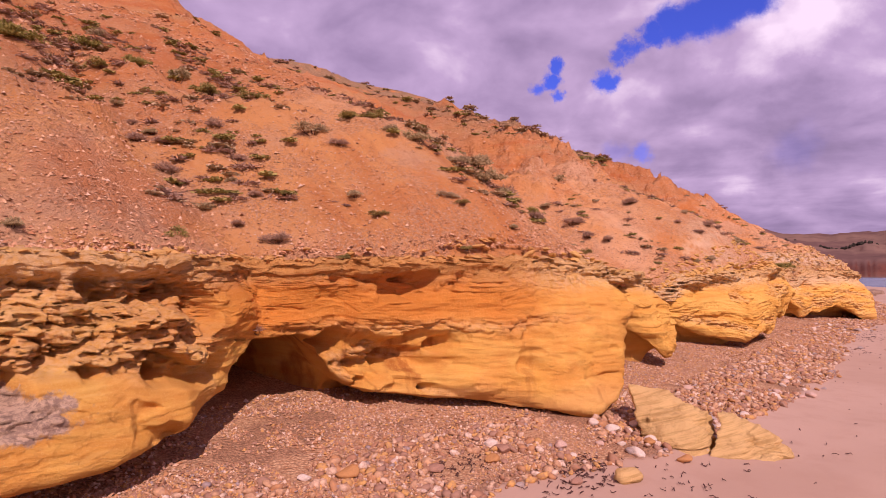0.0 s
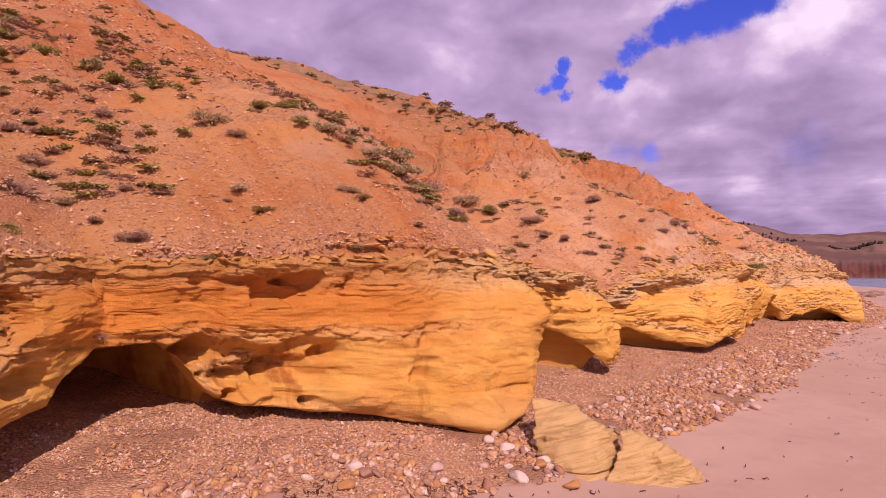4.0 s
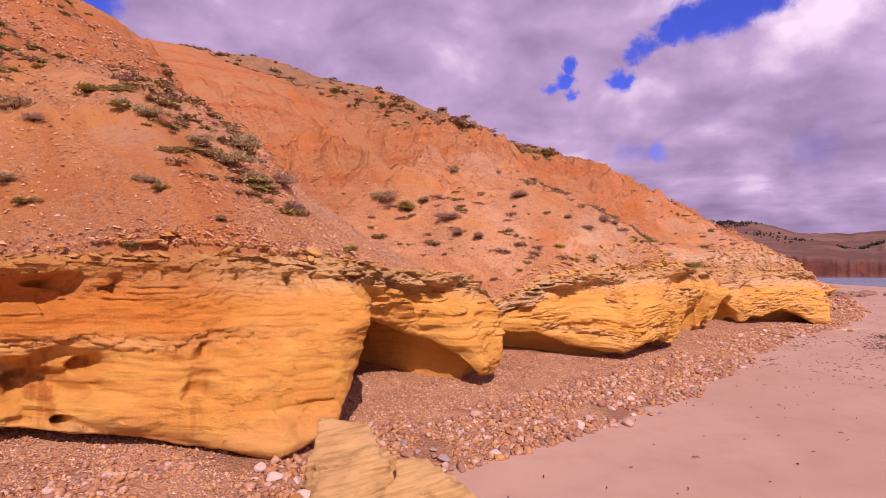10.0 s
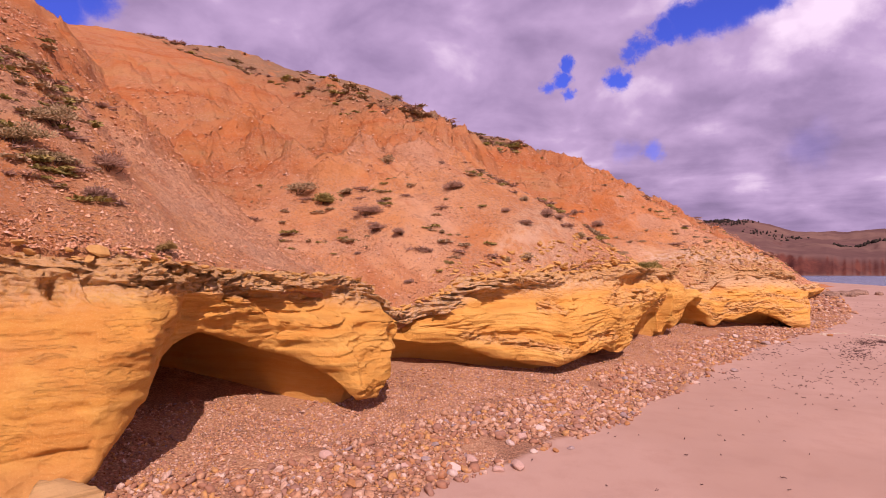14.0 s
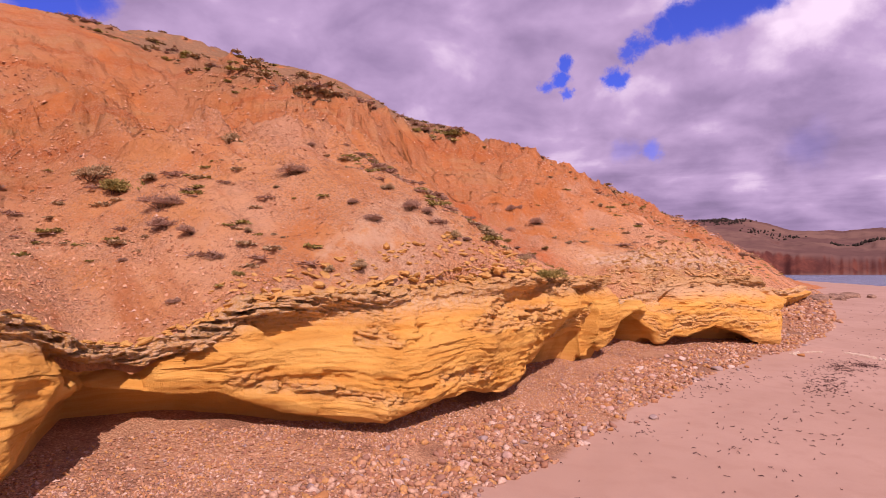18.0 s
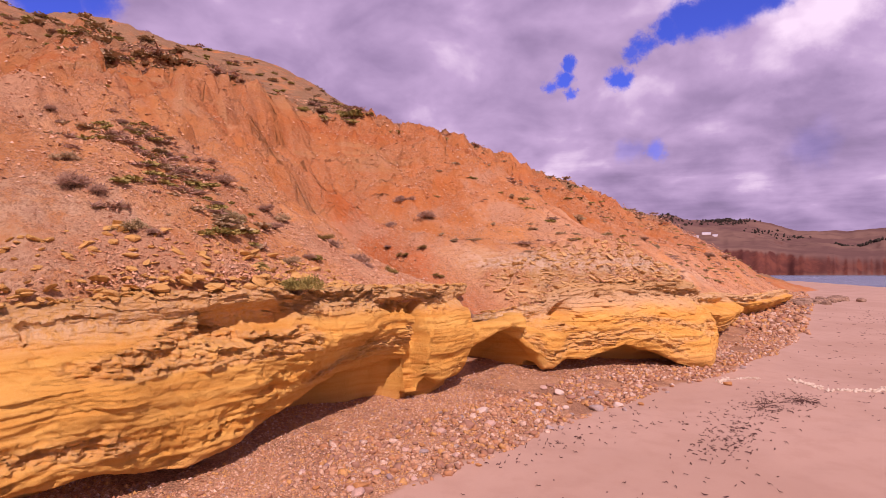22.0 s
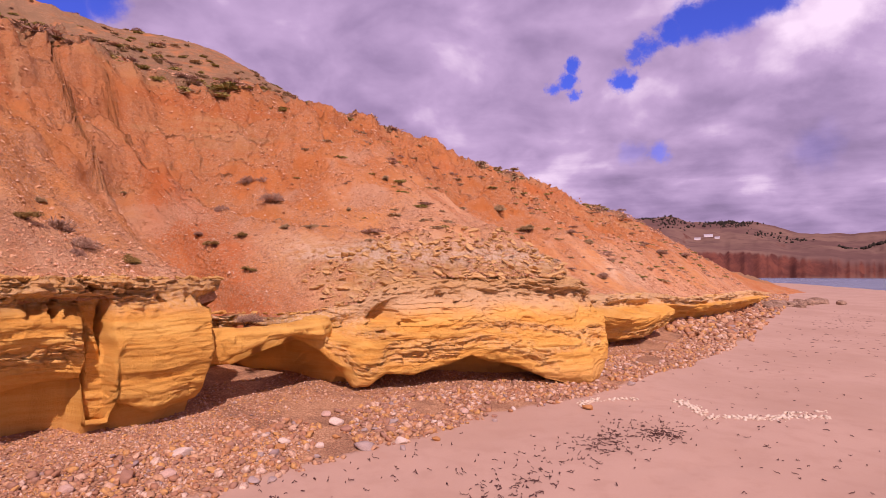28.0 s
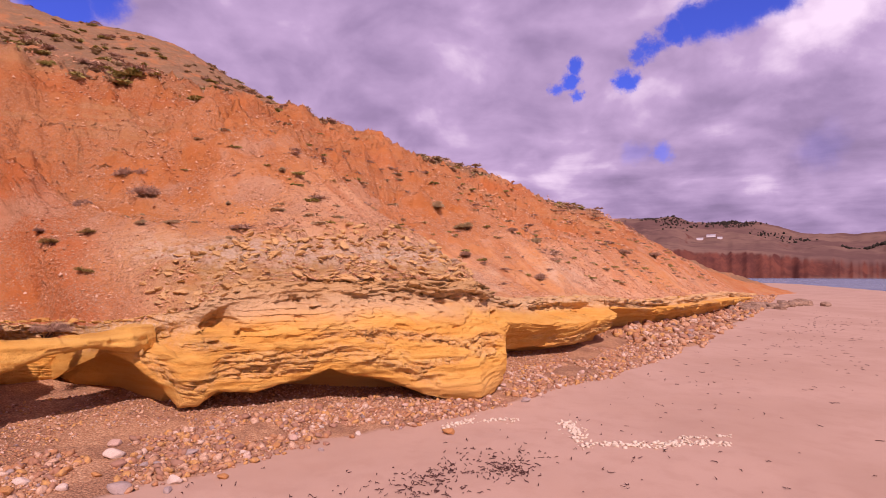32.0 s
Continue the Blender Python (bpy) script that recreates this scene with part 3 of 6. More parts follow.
def hill_material():
    m, g = material("red hillside earth")
    broad = g.noise(g.co, 0.16, 4.0, 0.6, 0.4)
    patch = g.noise(g.co, 0.8, 5.0, 0.6, 0.3)
    bent = g.vmath("ADD", g.co, g.vmath("MULTIPLY", g.add("ShaderNodeTexNoise", {"Vector": g.co, "Scale": 22.0, "Detail": 3.0}).outputs["Color"], (0.05, 0.05, 0.05)))
    gravel, pebble = g.voronoi(bent, 26.0), g.voronoi(bent, 58.0)
    streak = g.noise(g.add("ShaderNodeCombineXYZ", {0: g.math("MULTIPLY", g.s, 1.5), 1: g.math("MULTIPLY", g.d, 0.22), 2: 0.0}).outputs[0], 1.0, 5.0, 0.6)
    pink, orange, red = (0.80, 0.465, 0.235), (0.76, 0.355, 0.112), (0.56, 0.185, 0.048)
    deep = g.math("MULTIPLY", g.ramp(g.s, 22.0, 34.0), g.ramp(g.d, 6.5, 10.0))
    colour = g.mix(g.ramp(g.math("ADD", g.math("MULTIPLY", broad, 0.6), g.math("MULTIPLY", patch, 0.4)), 0.40, 0.60), pink, orange)
    colour = g.mix(g.math("MULTIPLY", deep, g.ramp(patch, 0.3, 0.6, 0.5, 0.95)), colour, (0.57, 0.190, 0.040))
    colour = g.mix(g.ramp(g.d, 9.0, 13.5, 0.0, 0.75), colour, (0.54, 0.205, 0.060))
    band = g.noise(g.add("ShaderNodeCombineXYZ", {0: g.math("MULTIPLY", g.s, 0.12), 1: g.math("MULTIPLY", g.d, 0.12), 2: g.math("MULTIPLY", g.z, 1.6)}).outputs[0], 1.0, 4.0, 0.6)
    colour = g.mix(g.math("MULTIPLY", g.ramp(band, 0.50, 0.62, 0.0, 0.75), g.ramp(g.d, 10.0, 14.0)), colour, (0.55, 0.165, 0.042))
    colour = g.mix(g.math("MULTIPLY", g.ramp(band, 0.44, 0.36, 0.0, 0.55), g.ramp(g.d, 9.0, 13.0)), colour, (0.58, 0.33, 0.13))
    colour = g.mix(g.ramp(streak, 0.50, 0.70, 0.0, 0.7), colour, red)
    for spot_s, spot_d in ((25.5, 13.0), (27.6, 13.4), (18.5, 13.5)):
        off = g.vmath("LENGTH", g.add("ShaderNodeCombineXYZ", {0: g.math("DIVIDE", g.math("SUBTRACT", g.s, spot_s), 1.6), 1: g.math("DIVIDE", g.math("SUBTRACT", g.d, spot_d), 1.0), 2: 0.0}).outputs[0])
        colour = g.mix(g.ramp(g.math("ADD", off, g.math("MULTIPLY", streak, 1.6)), 1.5, 0.9, 0.0, 0.6), colour, (0.64, 0.40, 0.19))
    for spot_s, spot_d, wide in ((3.2, 8.2, 1.5), (6.6, 14.5, 2.0), (11.8, 17.0, 2.4)):
        off = g.vmath("LENGTH", g.add("ShaderNodeCombineXYZ", {0: g.math("DIVIDE", g.math("SUBTRACT", g.s, spot_s), wide), 1: g.math("DIVIDE", g.math("SUBTRACT", g.d, spot_d), wide), 2: 0.0}).outputs[0])
        colour = g.mix(g.ramp(g.math("ADD", off, g.math("MULTIPLY", patch, 1.2)), 1.6, 0.9, 0.0, 0.75), colour, (0.60, 0.215, 0.070))
    crust = g.noise(g.vmath("MULTIPLY", g.co, (1.0, 1.0, 2.5)), 5.0, 7.0, 0.7, 0.4)
    # whitish marl where the rock crops out over the lip
    white = None
    for s0, ws, d0, wd in ((19.5, 2.8, 5.2, 1.2), (39.5, 3.0, 6.2, 1.2), (46.0, 3.0, 6.0, 1.0)):
        far = g.vmath("LENGTH", g.add("ShaderNodeCombineXYZ", {0: g.math("DIVIDE", g.math("SUBTRACT", g.s, s0), ws), 1: g.math("DIVIDE", g.math("SUBTRACT", g.d, d0), wd), 2: 0.0}).outputs[0])
        spot = g.ramp(g.math("ADD", far, g.math("MULTIPLY", g.math("SUBTRACT", g.noise(g.co, 2.5, 5.0), 0.5), 1.6)), 1.1, 0.4)
        white = spot if white is None else g.math("MAXIMUM", white, spot)
    colour = g.mix(g.math("MULTIPLY", g.math("MULTIPLY", white, g.ramp(g.noise(g.co, 3.5, 6.0, 0.7), 0.36, 0.58)), 0.85), colour, (0.80, 0.57, 0.33))
    tan = g.math("MULTIPLY", g.math("MULTIPLY", g.ramp(g.s, 30.2, 31.4), g.ramp(g.s, 39.0, 37.5)), g.ramp(g.math("ADD", g.z, g.math("MULTIPLY", patch, 0.9)), 5.0, 4.2))
    colour = g.mix(g.math("MULTIPLY", tan, 0.9), colour, g.mix(g.ramp(crust, 0.40, 0.62), (0.66, 0.39, 0.125), (0.78, 0.56, 0.28)))
    crown = g.math("MULTIPLY", tan, g.ramp(g.math("ADD", g.z, g.math("MULTIPLY", patch, 0.5)), 3.85, 4.1))
    colour = g.mix(g.math("MULTIPLY", g.math("MULTIPLY", crown, g.ramp(crust, 0.36, 0.56)), 0.8), colour, (0.88, 0.72, 0.50))
    gully = g.math("ABSOLUTE", g.math("SUBTRACT", g.math("SUBTRACT", g.s, g.math("MULTIPLY", g.d, 0.10)), 28.7))
    colour = g.mix(g.math("MULTIPLY", g.ramp(g.math("ADD", gully, g.math("MULTIPLY", patch, 1.2)), 1.7, 0.9, 0.0, 0.8), g.ramp(g.d, 14.0, 11.0)), colour, (0.62, 0.170, 0.038))
    top = g.math("MULTIPLY", g.math("MULTIPLY", g.ramp(g.math("ADD", g.d, g.math("MULTIPLY", patch, 2.0)), 16.0, 18.0), g.ramp(g.s, 20.0, 27.0)), g.ramp(patch, 0.25, 0.5))
    colour = g.mix(g.math("MULTIPLY", top, 0.9), colour, (0.26, 0.18, 0.095))
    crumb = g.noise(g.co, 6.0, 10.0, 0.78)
    clod = g.voronoi(bent, 8.5)
    lump = g.math("MULTIPLY", g.ramp(clod.outputs["Distance"], 0.75, 0.1), g.ramp(g.noise(g.co, 1.1, 5.0, 0.65), 0.42, 0.60))
    rusty = g.ramp(g.noise(g.co, 0.33, 5.0, 0.62, 0.5), 0.54, 0.66, 0.0, 0.6)
    colour = g.mix(rusty, colour, (0.68, 0.245, 0.065))
    greyish = g.ramp(g.noise(g.vmath("ADD", g.co, (31.0, 7.0, 0.0)), 0.45, 6.0, 0.66, 0.4), 0.52, 0.64, 0.0, 0.6)
    colour = g.mix(g.math("MULTIPLY", greyish, g.ramp(g.d, 14.0, 10.0)), colour, (0.64, 0.390, 0.225))
    # crumb's low spots are coloured darker and its high spots paler
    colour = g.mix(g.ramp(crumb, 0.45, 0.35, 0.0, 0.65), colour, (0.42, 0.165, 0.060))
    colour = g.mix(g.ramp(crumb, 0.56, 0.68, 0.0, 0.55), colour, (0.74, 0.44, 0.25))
    stony = g.ramp(g.noise(g.co, 0.7, 5.0, 0.62), 0.40, 0.58, 0.12, 1.0)
    stony = g.math("MULTIPLY", stony, g.ramp(tan, 0.0, 1.0, 1.0, 0.25))
    near = g.ramp(g.d, 15.0, 9.0, 0.6, 1.0)
    for cells, share in ((gravel, 0.60), (pebble, 0.50)):
        each = g.add("ShaderNodeSeparateColor", {0: cells.outputs["Color"]}).outputs
        stone = g.mix(each[0], (0.40, 0.165, 0.066), (0.76, 0.47, 0.27))
        colour = g.mix(g.math("MULTIPLY", g.math("MULTIPLY", g.ramp(each[1], 0.50, 0.58), g.math("MULTIPLY", stony, near)), share), colour, stone)
    each = g.add("ShaderNodeSeparateColor", {0: gravel.outputs["Color"]}).outputs[1]
    high = g.math("MULTIPLY", g.math("MULTIPLY", g.ramp(each, 0.50, 0.7), g.ramp(gravel.outputs["Distance"], 0.6, 0.2)), stony)
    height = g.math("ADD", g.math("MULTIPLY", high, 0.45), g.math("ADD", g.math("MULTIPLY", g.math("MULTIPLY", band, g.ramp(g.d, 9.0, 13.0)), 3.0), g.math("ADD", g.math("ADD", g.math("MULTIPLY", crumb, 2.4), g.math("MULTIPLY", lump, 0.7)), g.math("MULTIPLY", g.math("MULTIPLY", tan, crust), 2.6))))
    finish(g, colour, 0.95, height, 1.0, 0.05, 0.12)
    return m


HILL = hill_material()


def beach_material():
    m, g = material("beach sand and shingle")
    edge_noise = g.noise(g.co, 1.6, 4.0, 0.6)
    grain = g.noise(g.co, 220.0, 2.0, 0.7)
    damp = g.noise(g.co, 0.25, 3.0, 0.5, 0.5)
    sand = g.mix(g.ramp(damp, 0.35, 0.65), (0.50, 0.335, 0.228), (0.56, 0.385, 0.270))
    sand = g.mix(g.ramp(g.noise(g.co, 2.2, 5.0, 0.6), 0.45, 0.7, 0.0, 0.35), sand, (0.45, 0.285, 0.190))
    sand = g.mix(g.ramp(grain, 0.3, 0.7, 0.0, 0.3), sand, (0.43, 0.275, 0.185))
    mask = g.add("ShaderNodeAttribute", attribute_name="shingle").outputs["Fac"]
    stony = g.ramp(g.math("ADD", mask, g.math("MULTIPLY", g.math("SUBTRACT", edge_noise, 0.5), 0.9)), 0.35, 0.65)
    grit = g.voronoi(g.co, 30.0)
    grit_colour = g.mix(g.ramp(grit.outputs["Distance"], 0.2, 0.65), (0.66, 0.39, 0.20), (0.32, 0.155, 0.075))
    each = g.add("ShaderNodeSeparateColor", {0: grit.outputs["Color"]}).outputs[0]
    tint = g.mix(0.5, grit_colour, g.mix(each, (0.38, 0.19, 0.085), (0.70, 0.46, 0.25)))
    wrack = g.ramp(g.noise(g.co, 0.8, 6.0, 0.65), 0.46, 0.56)
    thatch = g.noise(g.co, 38.0, 5.0, 0.75)
    tint = g.mix(g.math("MULTIPLY", wrack, 0.7), tint, g.mix(g.ramp(thatch, 0.40, 0.60), (0.12, 0.060, 0.034), (0.46, 0.245, 0.130)))
    colour = g.mix(stony, sand, tint)
    height = g.math("ADD", g.math("MULTIPLY", g.math("MULTIPLY", grit.outputs["Distance"], stony), -1.2), g.math("ADD", g.math("MULTIPLY", grain, 0.10), g.math("MULTIPLY", g.noise(g.co, 6.0, 4.0), 0.25)))
    finish(g, colour, 0.9, height, 0.6, 0.03, 0.2)
    return m


BEACH = beach_material()


def stone_material():
    m, g = material("mixed beach stones")
    pick = g.add("ShaderNodeNewGeometry").outputs["Random Per Island"]
    ramp = g.add("ShaderNodeValToRGB", {0: pick})
    ramp.color_ramp.interpolation = "CONSTANT"
    stops = ((0.0, (0.60, 0.345, 0.175)), (0.2, (0.42, 0.205, 0.105)), (0.36, (0.68, 0.455, 0.285)), (0.5, (0.64, 0.345, 0.10)), (0.64, (0.38, 0.21, 0.13)), (0.78, (0.74, 0.56, 0.40)), (0.85, (0.52, 0.25, 0.10)), (0.98, (0.36, 0.28, 0.25)))
    while len(ramp.color_ramp.elements) < len(stops):
        ramp.color_ramp.elements.new(0.99)
    for e, (at, c) in zip(ramp.color_ramp.elements, stops):
        e.position, e.color = at, (*c, 1)
    colour = g.mix(g.ramp(g.noise(g.co, 25.0, 4.0, 0.65), 0.35, 0.7, 0.0, 0.7), ramp.outputs[0], (0.31, 0.17, 0.10))
    finish(g, colour, 0.8, g.noise(g.co, 45.0, 4.0, 0.65), 0.4, 0.012, 0.3)
    return m


STONES = stone_material()

# ---- ground: one sheet of beach ----


def spread(fine_a, fine_b, pitch, far_a, far_b, grow=1.12):
    """Even steps in the middle that grow outwards."""
    mid = list(np.arange(fine_a, fine_b, pitch))
    lo, hi, st = [fine_a], [fine_b], pitch
    while hi[-1] < far_b:
        st *= grow
        hi.append(hi[-1] + st)
    st = pitch
    while lo[-1] > far_a:
        st *= grow
        lo.append(lo[-1] - st)
    return np.array(lo[:0:-1] + mid + hi)


ss, dd = np.meshgrid(spread(0, 46, 0.14, -4000, 4000, 1.15), spread(-8, 9, 0.12, -4000, 400, 1.15), indexing="ij")
zz = beach(ss, dd)
zz = np.where(np.abs(ss) + np.abs(dd) > 420, np.minimum(zz, -2.5), zz)
ground = sheet("ground", ss, dd, zz, BEACH)
layer = ground.data.attributes.new("shingle", "FLOAT", "POINT")
layer.data.foreach_set("value", (step(-0.45, 0.45, dd - shingle_edge(ss)) * step(-30, -10, ss)).ravel().astype(np.float32))
tagged(ground, "pinkish beach sand rising into stony shingle under the cliff", "beach", kind="structure")

# ---- sea ----
m, g = material("sea water")
ripples = g.math("ADD", g.noise(g.co, 0.6, 4.0), g.math("MULTIPLY", g.noise(g.co, 3.0, 3.0), 0.3))
finish(g, g.mix(g.ramp(g.noise(g.co, 0.02, 3.0), 0.4, 0.6), (0.10, 0.17, 0.22), (0.14, 0.22, 0.26)), 0.25, ripples, 0.5, 0.25, 0.5)
SEA = m
ss, dd = np.meshgrid(spread(60, 200, 10, -4500, 4500, 1.5), spread(-40, 60, 10, -4500, 4500, 1.5), indexing="ij")
sea = sheet("water", ss, dd, np.full_like(ss, -0.62), SEA)
tagged(sea, "calm grey-blue sea water in the bay", "sea", kind="structure")

# ---- hillside ----
ss, ee = np.meshgrid(spread(-3, 50, 0.095, -90, 330, 1.09), np.concatenate((np.arange(0.10, 12, 0.08), 12 + np.cumsum(0.09 * 1.035 ** np.arange(88)), [70, 85, 105, 130, 170, 220])), indexing="ij")
dd = ee + along(TOP_D, ss)
zz = hill(ss, dd) - 1.2 * np.clip(0.30 - ee, 0, 1)
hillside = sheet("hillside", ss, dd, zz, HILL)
tagged(hillside, "steep orange-red gravelly hillside with eroded gullies above the cliff", "hillside", kind="structure")

# ---- cliff ----
COUNTS = (5, 10, 40, 60, 62, 12, 10, 14, 6)


def cliff_sheet(s_line):
    """Places of a stretch of cliff from the cap to the back of the undercut."""
    s0 = s_line
    top_d, top_z, face_d, low_d, lo_z, back = along(TOP_D, s0), along(TOP_Z, s0), along(FACE_D, s0), along(LOW_D, s0), low_z(s0), along(BACK_IN, s0)
    foot = beach(s0, low_d + back)
    face_z = lo_z + 0.52 * (top_z - lo_z)
    far_block = step(29.8, 31, s0) * (1 - step(37, 38, s0))
    pts = [(top_d + 0.8, hill(s0, top_d + 0.8) - 0.40), (top_d + 0.32, np.minimum(hill(s0, top_d + 0.32), top_z + 0.12) - 0.02), (top_d, top_z + 0.03),
           (top_d - 0.02 + 0.25 * (face_d - top_d), top_z - 0.24), (face_d, face_z), (low_d, lo_z + 0.16), (low_d + 0.16, lo_z),
           (low_d + 0.6 * back, lo_z + np.minimum(0.25 * back, 0.28)), (low_d + back, foot + 0.15), (low_d + back + 0.3, foot - 0.4)]
    p = np.array([np.stack(np.broadcast_arrays(a, b), -1) for a, b in pts])      # controls, columns, (d, z)
    rows, share = [], []
    for i, n in enumerate(COUNTS):
        a, b, c, e = p[max(i - 1, 0)], p[i], p[i + 1], p[min(i + 2, len(p) - 1)]
        for f in np.arange(n) / n:
            curve = 0.5 * (2 * b + (c - a) * f + (2 * a - 5 * b + 4 * c - e) * f * f + (3 * b - a - 3 * c + e) * f ** 3)
            rows.append(0.55 * curve + 0.45 * (b + (c - b) * f))
            share.append(i + f)
    rows.append(p[-1])
    share.append(len(COUNTS))
    q, v = np.array(rows).transpose(1, 0, 2), np.array(share)[None, :]
    d, z, s = q[..., 0], q[..., 1], np.repeat(s0[:, None], q.shape[1], 1)
    # the cap and some bands are broken into small blocks, the rest is worn smooth
    cap = step(0.4, 1.2, v) * (1 - step(2.8, 3.5, v))
    face = step(2.6, 3.3, v) * (1 - step(5.6, 6.4, v))
    inside = step(5.6, 6.5, v)
    top = top_z[:, None]
    wave = 0.10 * rough(s * 0.8, d * 0.4, 0.0, 3, 21)
    zb = z + wave
    big_tone, big_joint = blocks(s * 0.85, zb * 1.5, d * 0.6, 201)
    mid_tone, mid_joint = blocks(s * 3.2 + 0.4 * wave, zb * 8.5, d * 2.0, 211)
    bit_tone, bit_joint = blocks(s * 7.0, zb * 15.0, d * 5.0, 221)
    first, second = 1 - step(3.2, 3.9, s), step(4.3, 4.9, s) * (1 - step(7.6, 9.4, s))
    patchy = rough(s * 0.7, z * 1.5, 0.0, 3, 25)
    below = top - z
    thick = 0.13 + 0.07 * field(s * 0.9, 0.0, 0.0, 55) + 0.05 * chip(np.floor(s * 2.3 + 0.4 * field(s * 3, 0, 0, 56)), 0, 57)
    broken = step(0.62, 0.80, patchy) * 0.8 * (1 - step(6.6, 7.4, s) * (1 - step(10.4, 11.0, s)))
    broken = np.maximum(broken, first * step(2.18, 2.36, zb) * (0.45 + 0.45 * step(-0.4, 0.2, patchy)))
    broken = np.maximum(broken, second * np.exp(-((zb - 2.44) / 0.10) ** 2) * 0.8)
    broken = np.maximum(broken, far_block[:, None] * np.exp(-((zb - 2.30 - 0.2 * field(s * 0.5, 0, 0, 58)) / 0.10) ** 2) * step(-0.3, 0.2, patchy))
    foot_band = np.exp(-((z - lo_z[:, None] - 0.30 - 0.10 * field(s * 0.8, 0.0, 0.0, 54)) / 0.13) ** 2)
    broken = np.maximum(broken, step(15, 17, s) * foot_band * step(-0.35, 0.1, patchy) * 0.85)
    firm = 0.25 + 0.75 * step(-0.35, 0.25, field(s * 0.55, 0.0, 0.0, 69))       # in places soil hides the lip
    lip = 1 - step(0.0, 0.06, below - thick * (0.4 + 0.6 * firm))
    broken = np.clip(np.maximum(broken, lip * firm) * face + cap * firm, 0, 1)
    broken = broken * (1 - inside) * (1 - first * (1 - step(2.1, 2.3, zb)) * face)
    # thin plates of different reach, split by upright joints
    plate = np.floor(zb / 0.058 + 1.3 * field(s * 1.3, z * 1.5, 0.0, 59))
    cell = np.floor(s * 2.6 + 7 * chip(plate, 5, 3) + 0.25 * field(s * 5, z * 9, 0, 60))
    reach = chip(cell, plate, 4)
    chunk = chip(np.floor(s * 1.1 + 0.35 * field(s * 2.6, 0, 0, 71) + 4 * chip(np.floor(zb / 0.17), 3, 8)), np.floor(zb / 0.17), 6)
    out = broken * (0.045 * reach + 0.050 * chunk + 0.045 * mid_tone + 0.040 * bit_tone - 0.05 * np.exp(-(mid_joint / 0.07) ** 2) - 0.03 * np.exp(-(bit_joint / 0.10) ** 2))
    out = out + face * (0.012 * big_tone - 0.02 * np.exp(-(big_joint / 0.035) ** 2) * step(0.1, 0.5, field(s * 0.8, z, 0.0, 24)))
    # beds: each comes forward to a sharp lower edge with a shadow line under it
    calm_2 = step(7.0, 8.0, s) * (1 - step(10.2, 10.8, s))
    dip = zb + 0.05 * field(s * 0.35, zb * 0.8, 0.0, 72)
    layer = dip / 0.105 + 0.8 * field(dip * 3.1, 0.0, 0.0, 73)
    bed_no, bed_f = np.floor(layer), layer - np.floor(layer)
    strength = np.clip(chip(np.floor(s * 0.75 + 6 * chip(bed_no, 9, 1) + 0.4 * field(s * 2.2, z * 3, 0, 74)), bed_no, 5) - 0.22, 0, 1)
    spread_out = step(-0.1, 0.4, field(s * 0.6, z * 1.3, 0.0, 75)) * (0.7 + 0.3 * step(2.3, 2.6, zb))
    plain = np.maximum(calm_2 * (1 - step(2.45, 2.6, zb)), first * (1 - step(2.1, 2.3, zb)))
    out = out + face * (1 - 0.85 * plain) * (0.14 + 0.86 * spread_out) * 0.095 * strength * (1 - bed_f) ** 1.5
    thin = np.floor(dip / 0.034)
    out = out + face * 0.004 * chip(thin, np.floor(s * 0.9 + 5 * chip(thin, 2, 2)), 1)
    # long soft ribs along the bedding, and slanting cracks
    rib = rough(s * 0.9, dip * 8.5, d * 0.4, 4, 101, 0.6)
    out = out + face * (1 - 0.55 * plain) * 0.024 * rib
    fault = np.abs(rough(s * 0.55 + 0.5 * z, z * 0.45 - 0.2 * s, 0.0, 4, 105, 0.62))
    out = out - face * 0.02 * np.clip(1 - fault / 0.028, 0, 1) * step(-0.1, 0.3, field(s * 0.8, z * 0.9, 0.0, 107))
    # flakes that have broken away leave shallow scars with sharp edges
    scar = rough(s * 0.8, z * 1.7, 4.0, 4, 109, 0.6)
    out = out - face * (1 - 0.4 * plain) * (0.030 * step(0.30, 0.40, scar + 0.10 * reach) + 0.03 * step(0.62, 0.70, scar + 0.10 * reach))
    # the lip juts out in slabs over ragged, worn-back bites
    slab = chip(np.floor(s * 2.2 + 0.5 * field(s * 3.1, 0, 0, 76) + 3 * chip(plate, 4, 9)), plate, 7)
    out = out + lip * (1 - inside) * step(0.6, 1.6, v) * (0.03 + firm * (0.12 * step(-0.5, 0.3, reach) + 0.09 * slab + 0.05 * field(s * 2.6, z * 5, 0, 77)))
    ragged = rough(s * 1.1, 0.0, 0.0, 4, 46, 0.65) + 0.30 * chip(np.floor(s * 4.5 + 0.5 * field(s * 6, z * 6, 0, 61)), 1, 47)
    bite = np.clip(0.13 + (0.38 + 0.10 * far_block[:, None]) * ragged, 0.0, 0.50)
    under = np.clip(1 - (below - thick) / (bite + 0.02), 0, 1) * (1 - lip) * step(0.03, 0.12, bite)
    out = out - face * np.minimum(0.50, 1.35 * bite) * step(0.0, 0.25, under) * (0.55 + 0.45 * under)
    crust = np.exp(-(((s - 1.35) / 0.6) ** 2 + ((z - 1.98) / 0.22) ** 2) ** 2) * first * face
    out = out + crust * (0.05 + 0.06 * mid_tone + 0.05 * bit_tone)
    # honeycomb: the crumbling top of the first block, bands of small pits on the others
    upper = first * step(2.22, 2.40, zb) * face
    out = out + upper * (0.10 * rough(s * 1.5, z * 2.4, 0.0, 3, 78) + 0.06 * mid_tone + 0.05 * bit_tone)
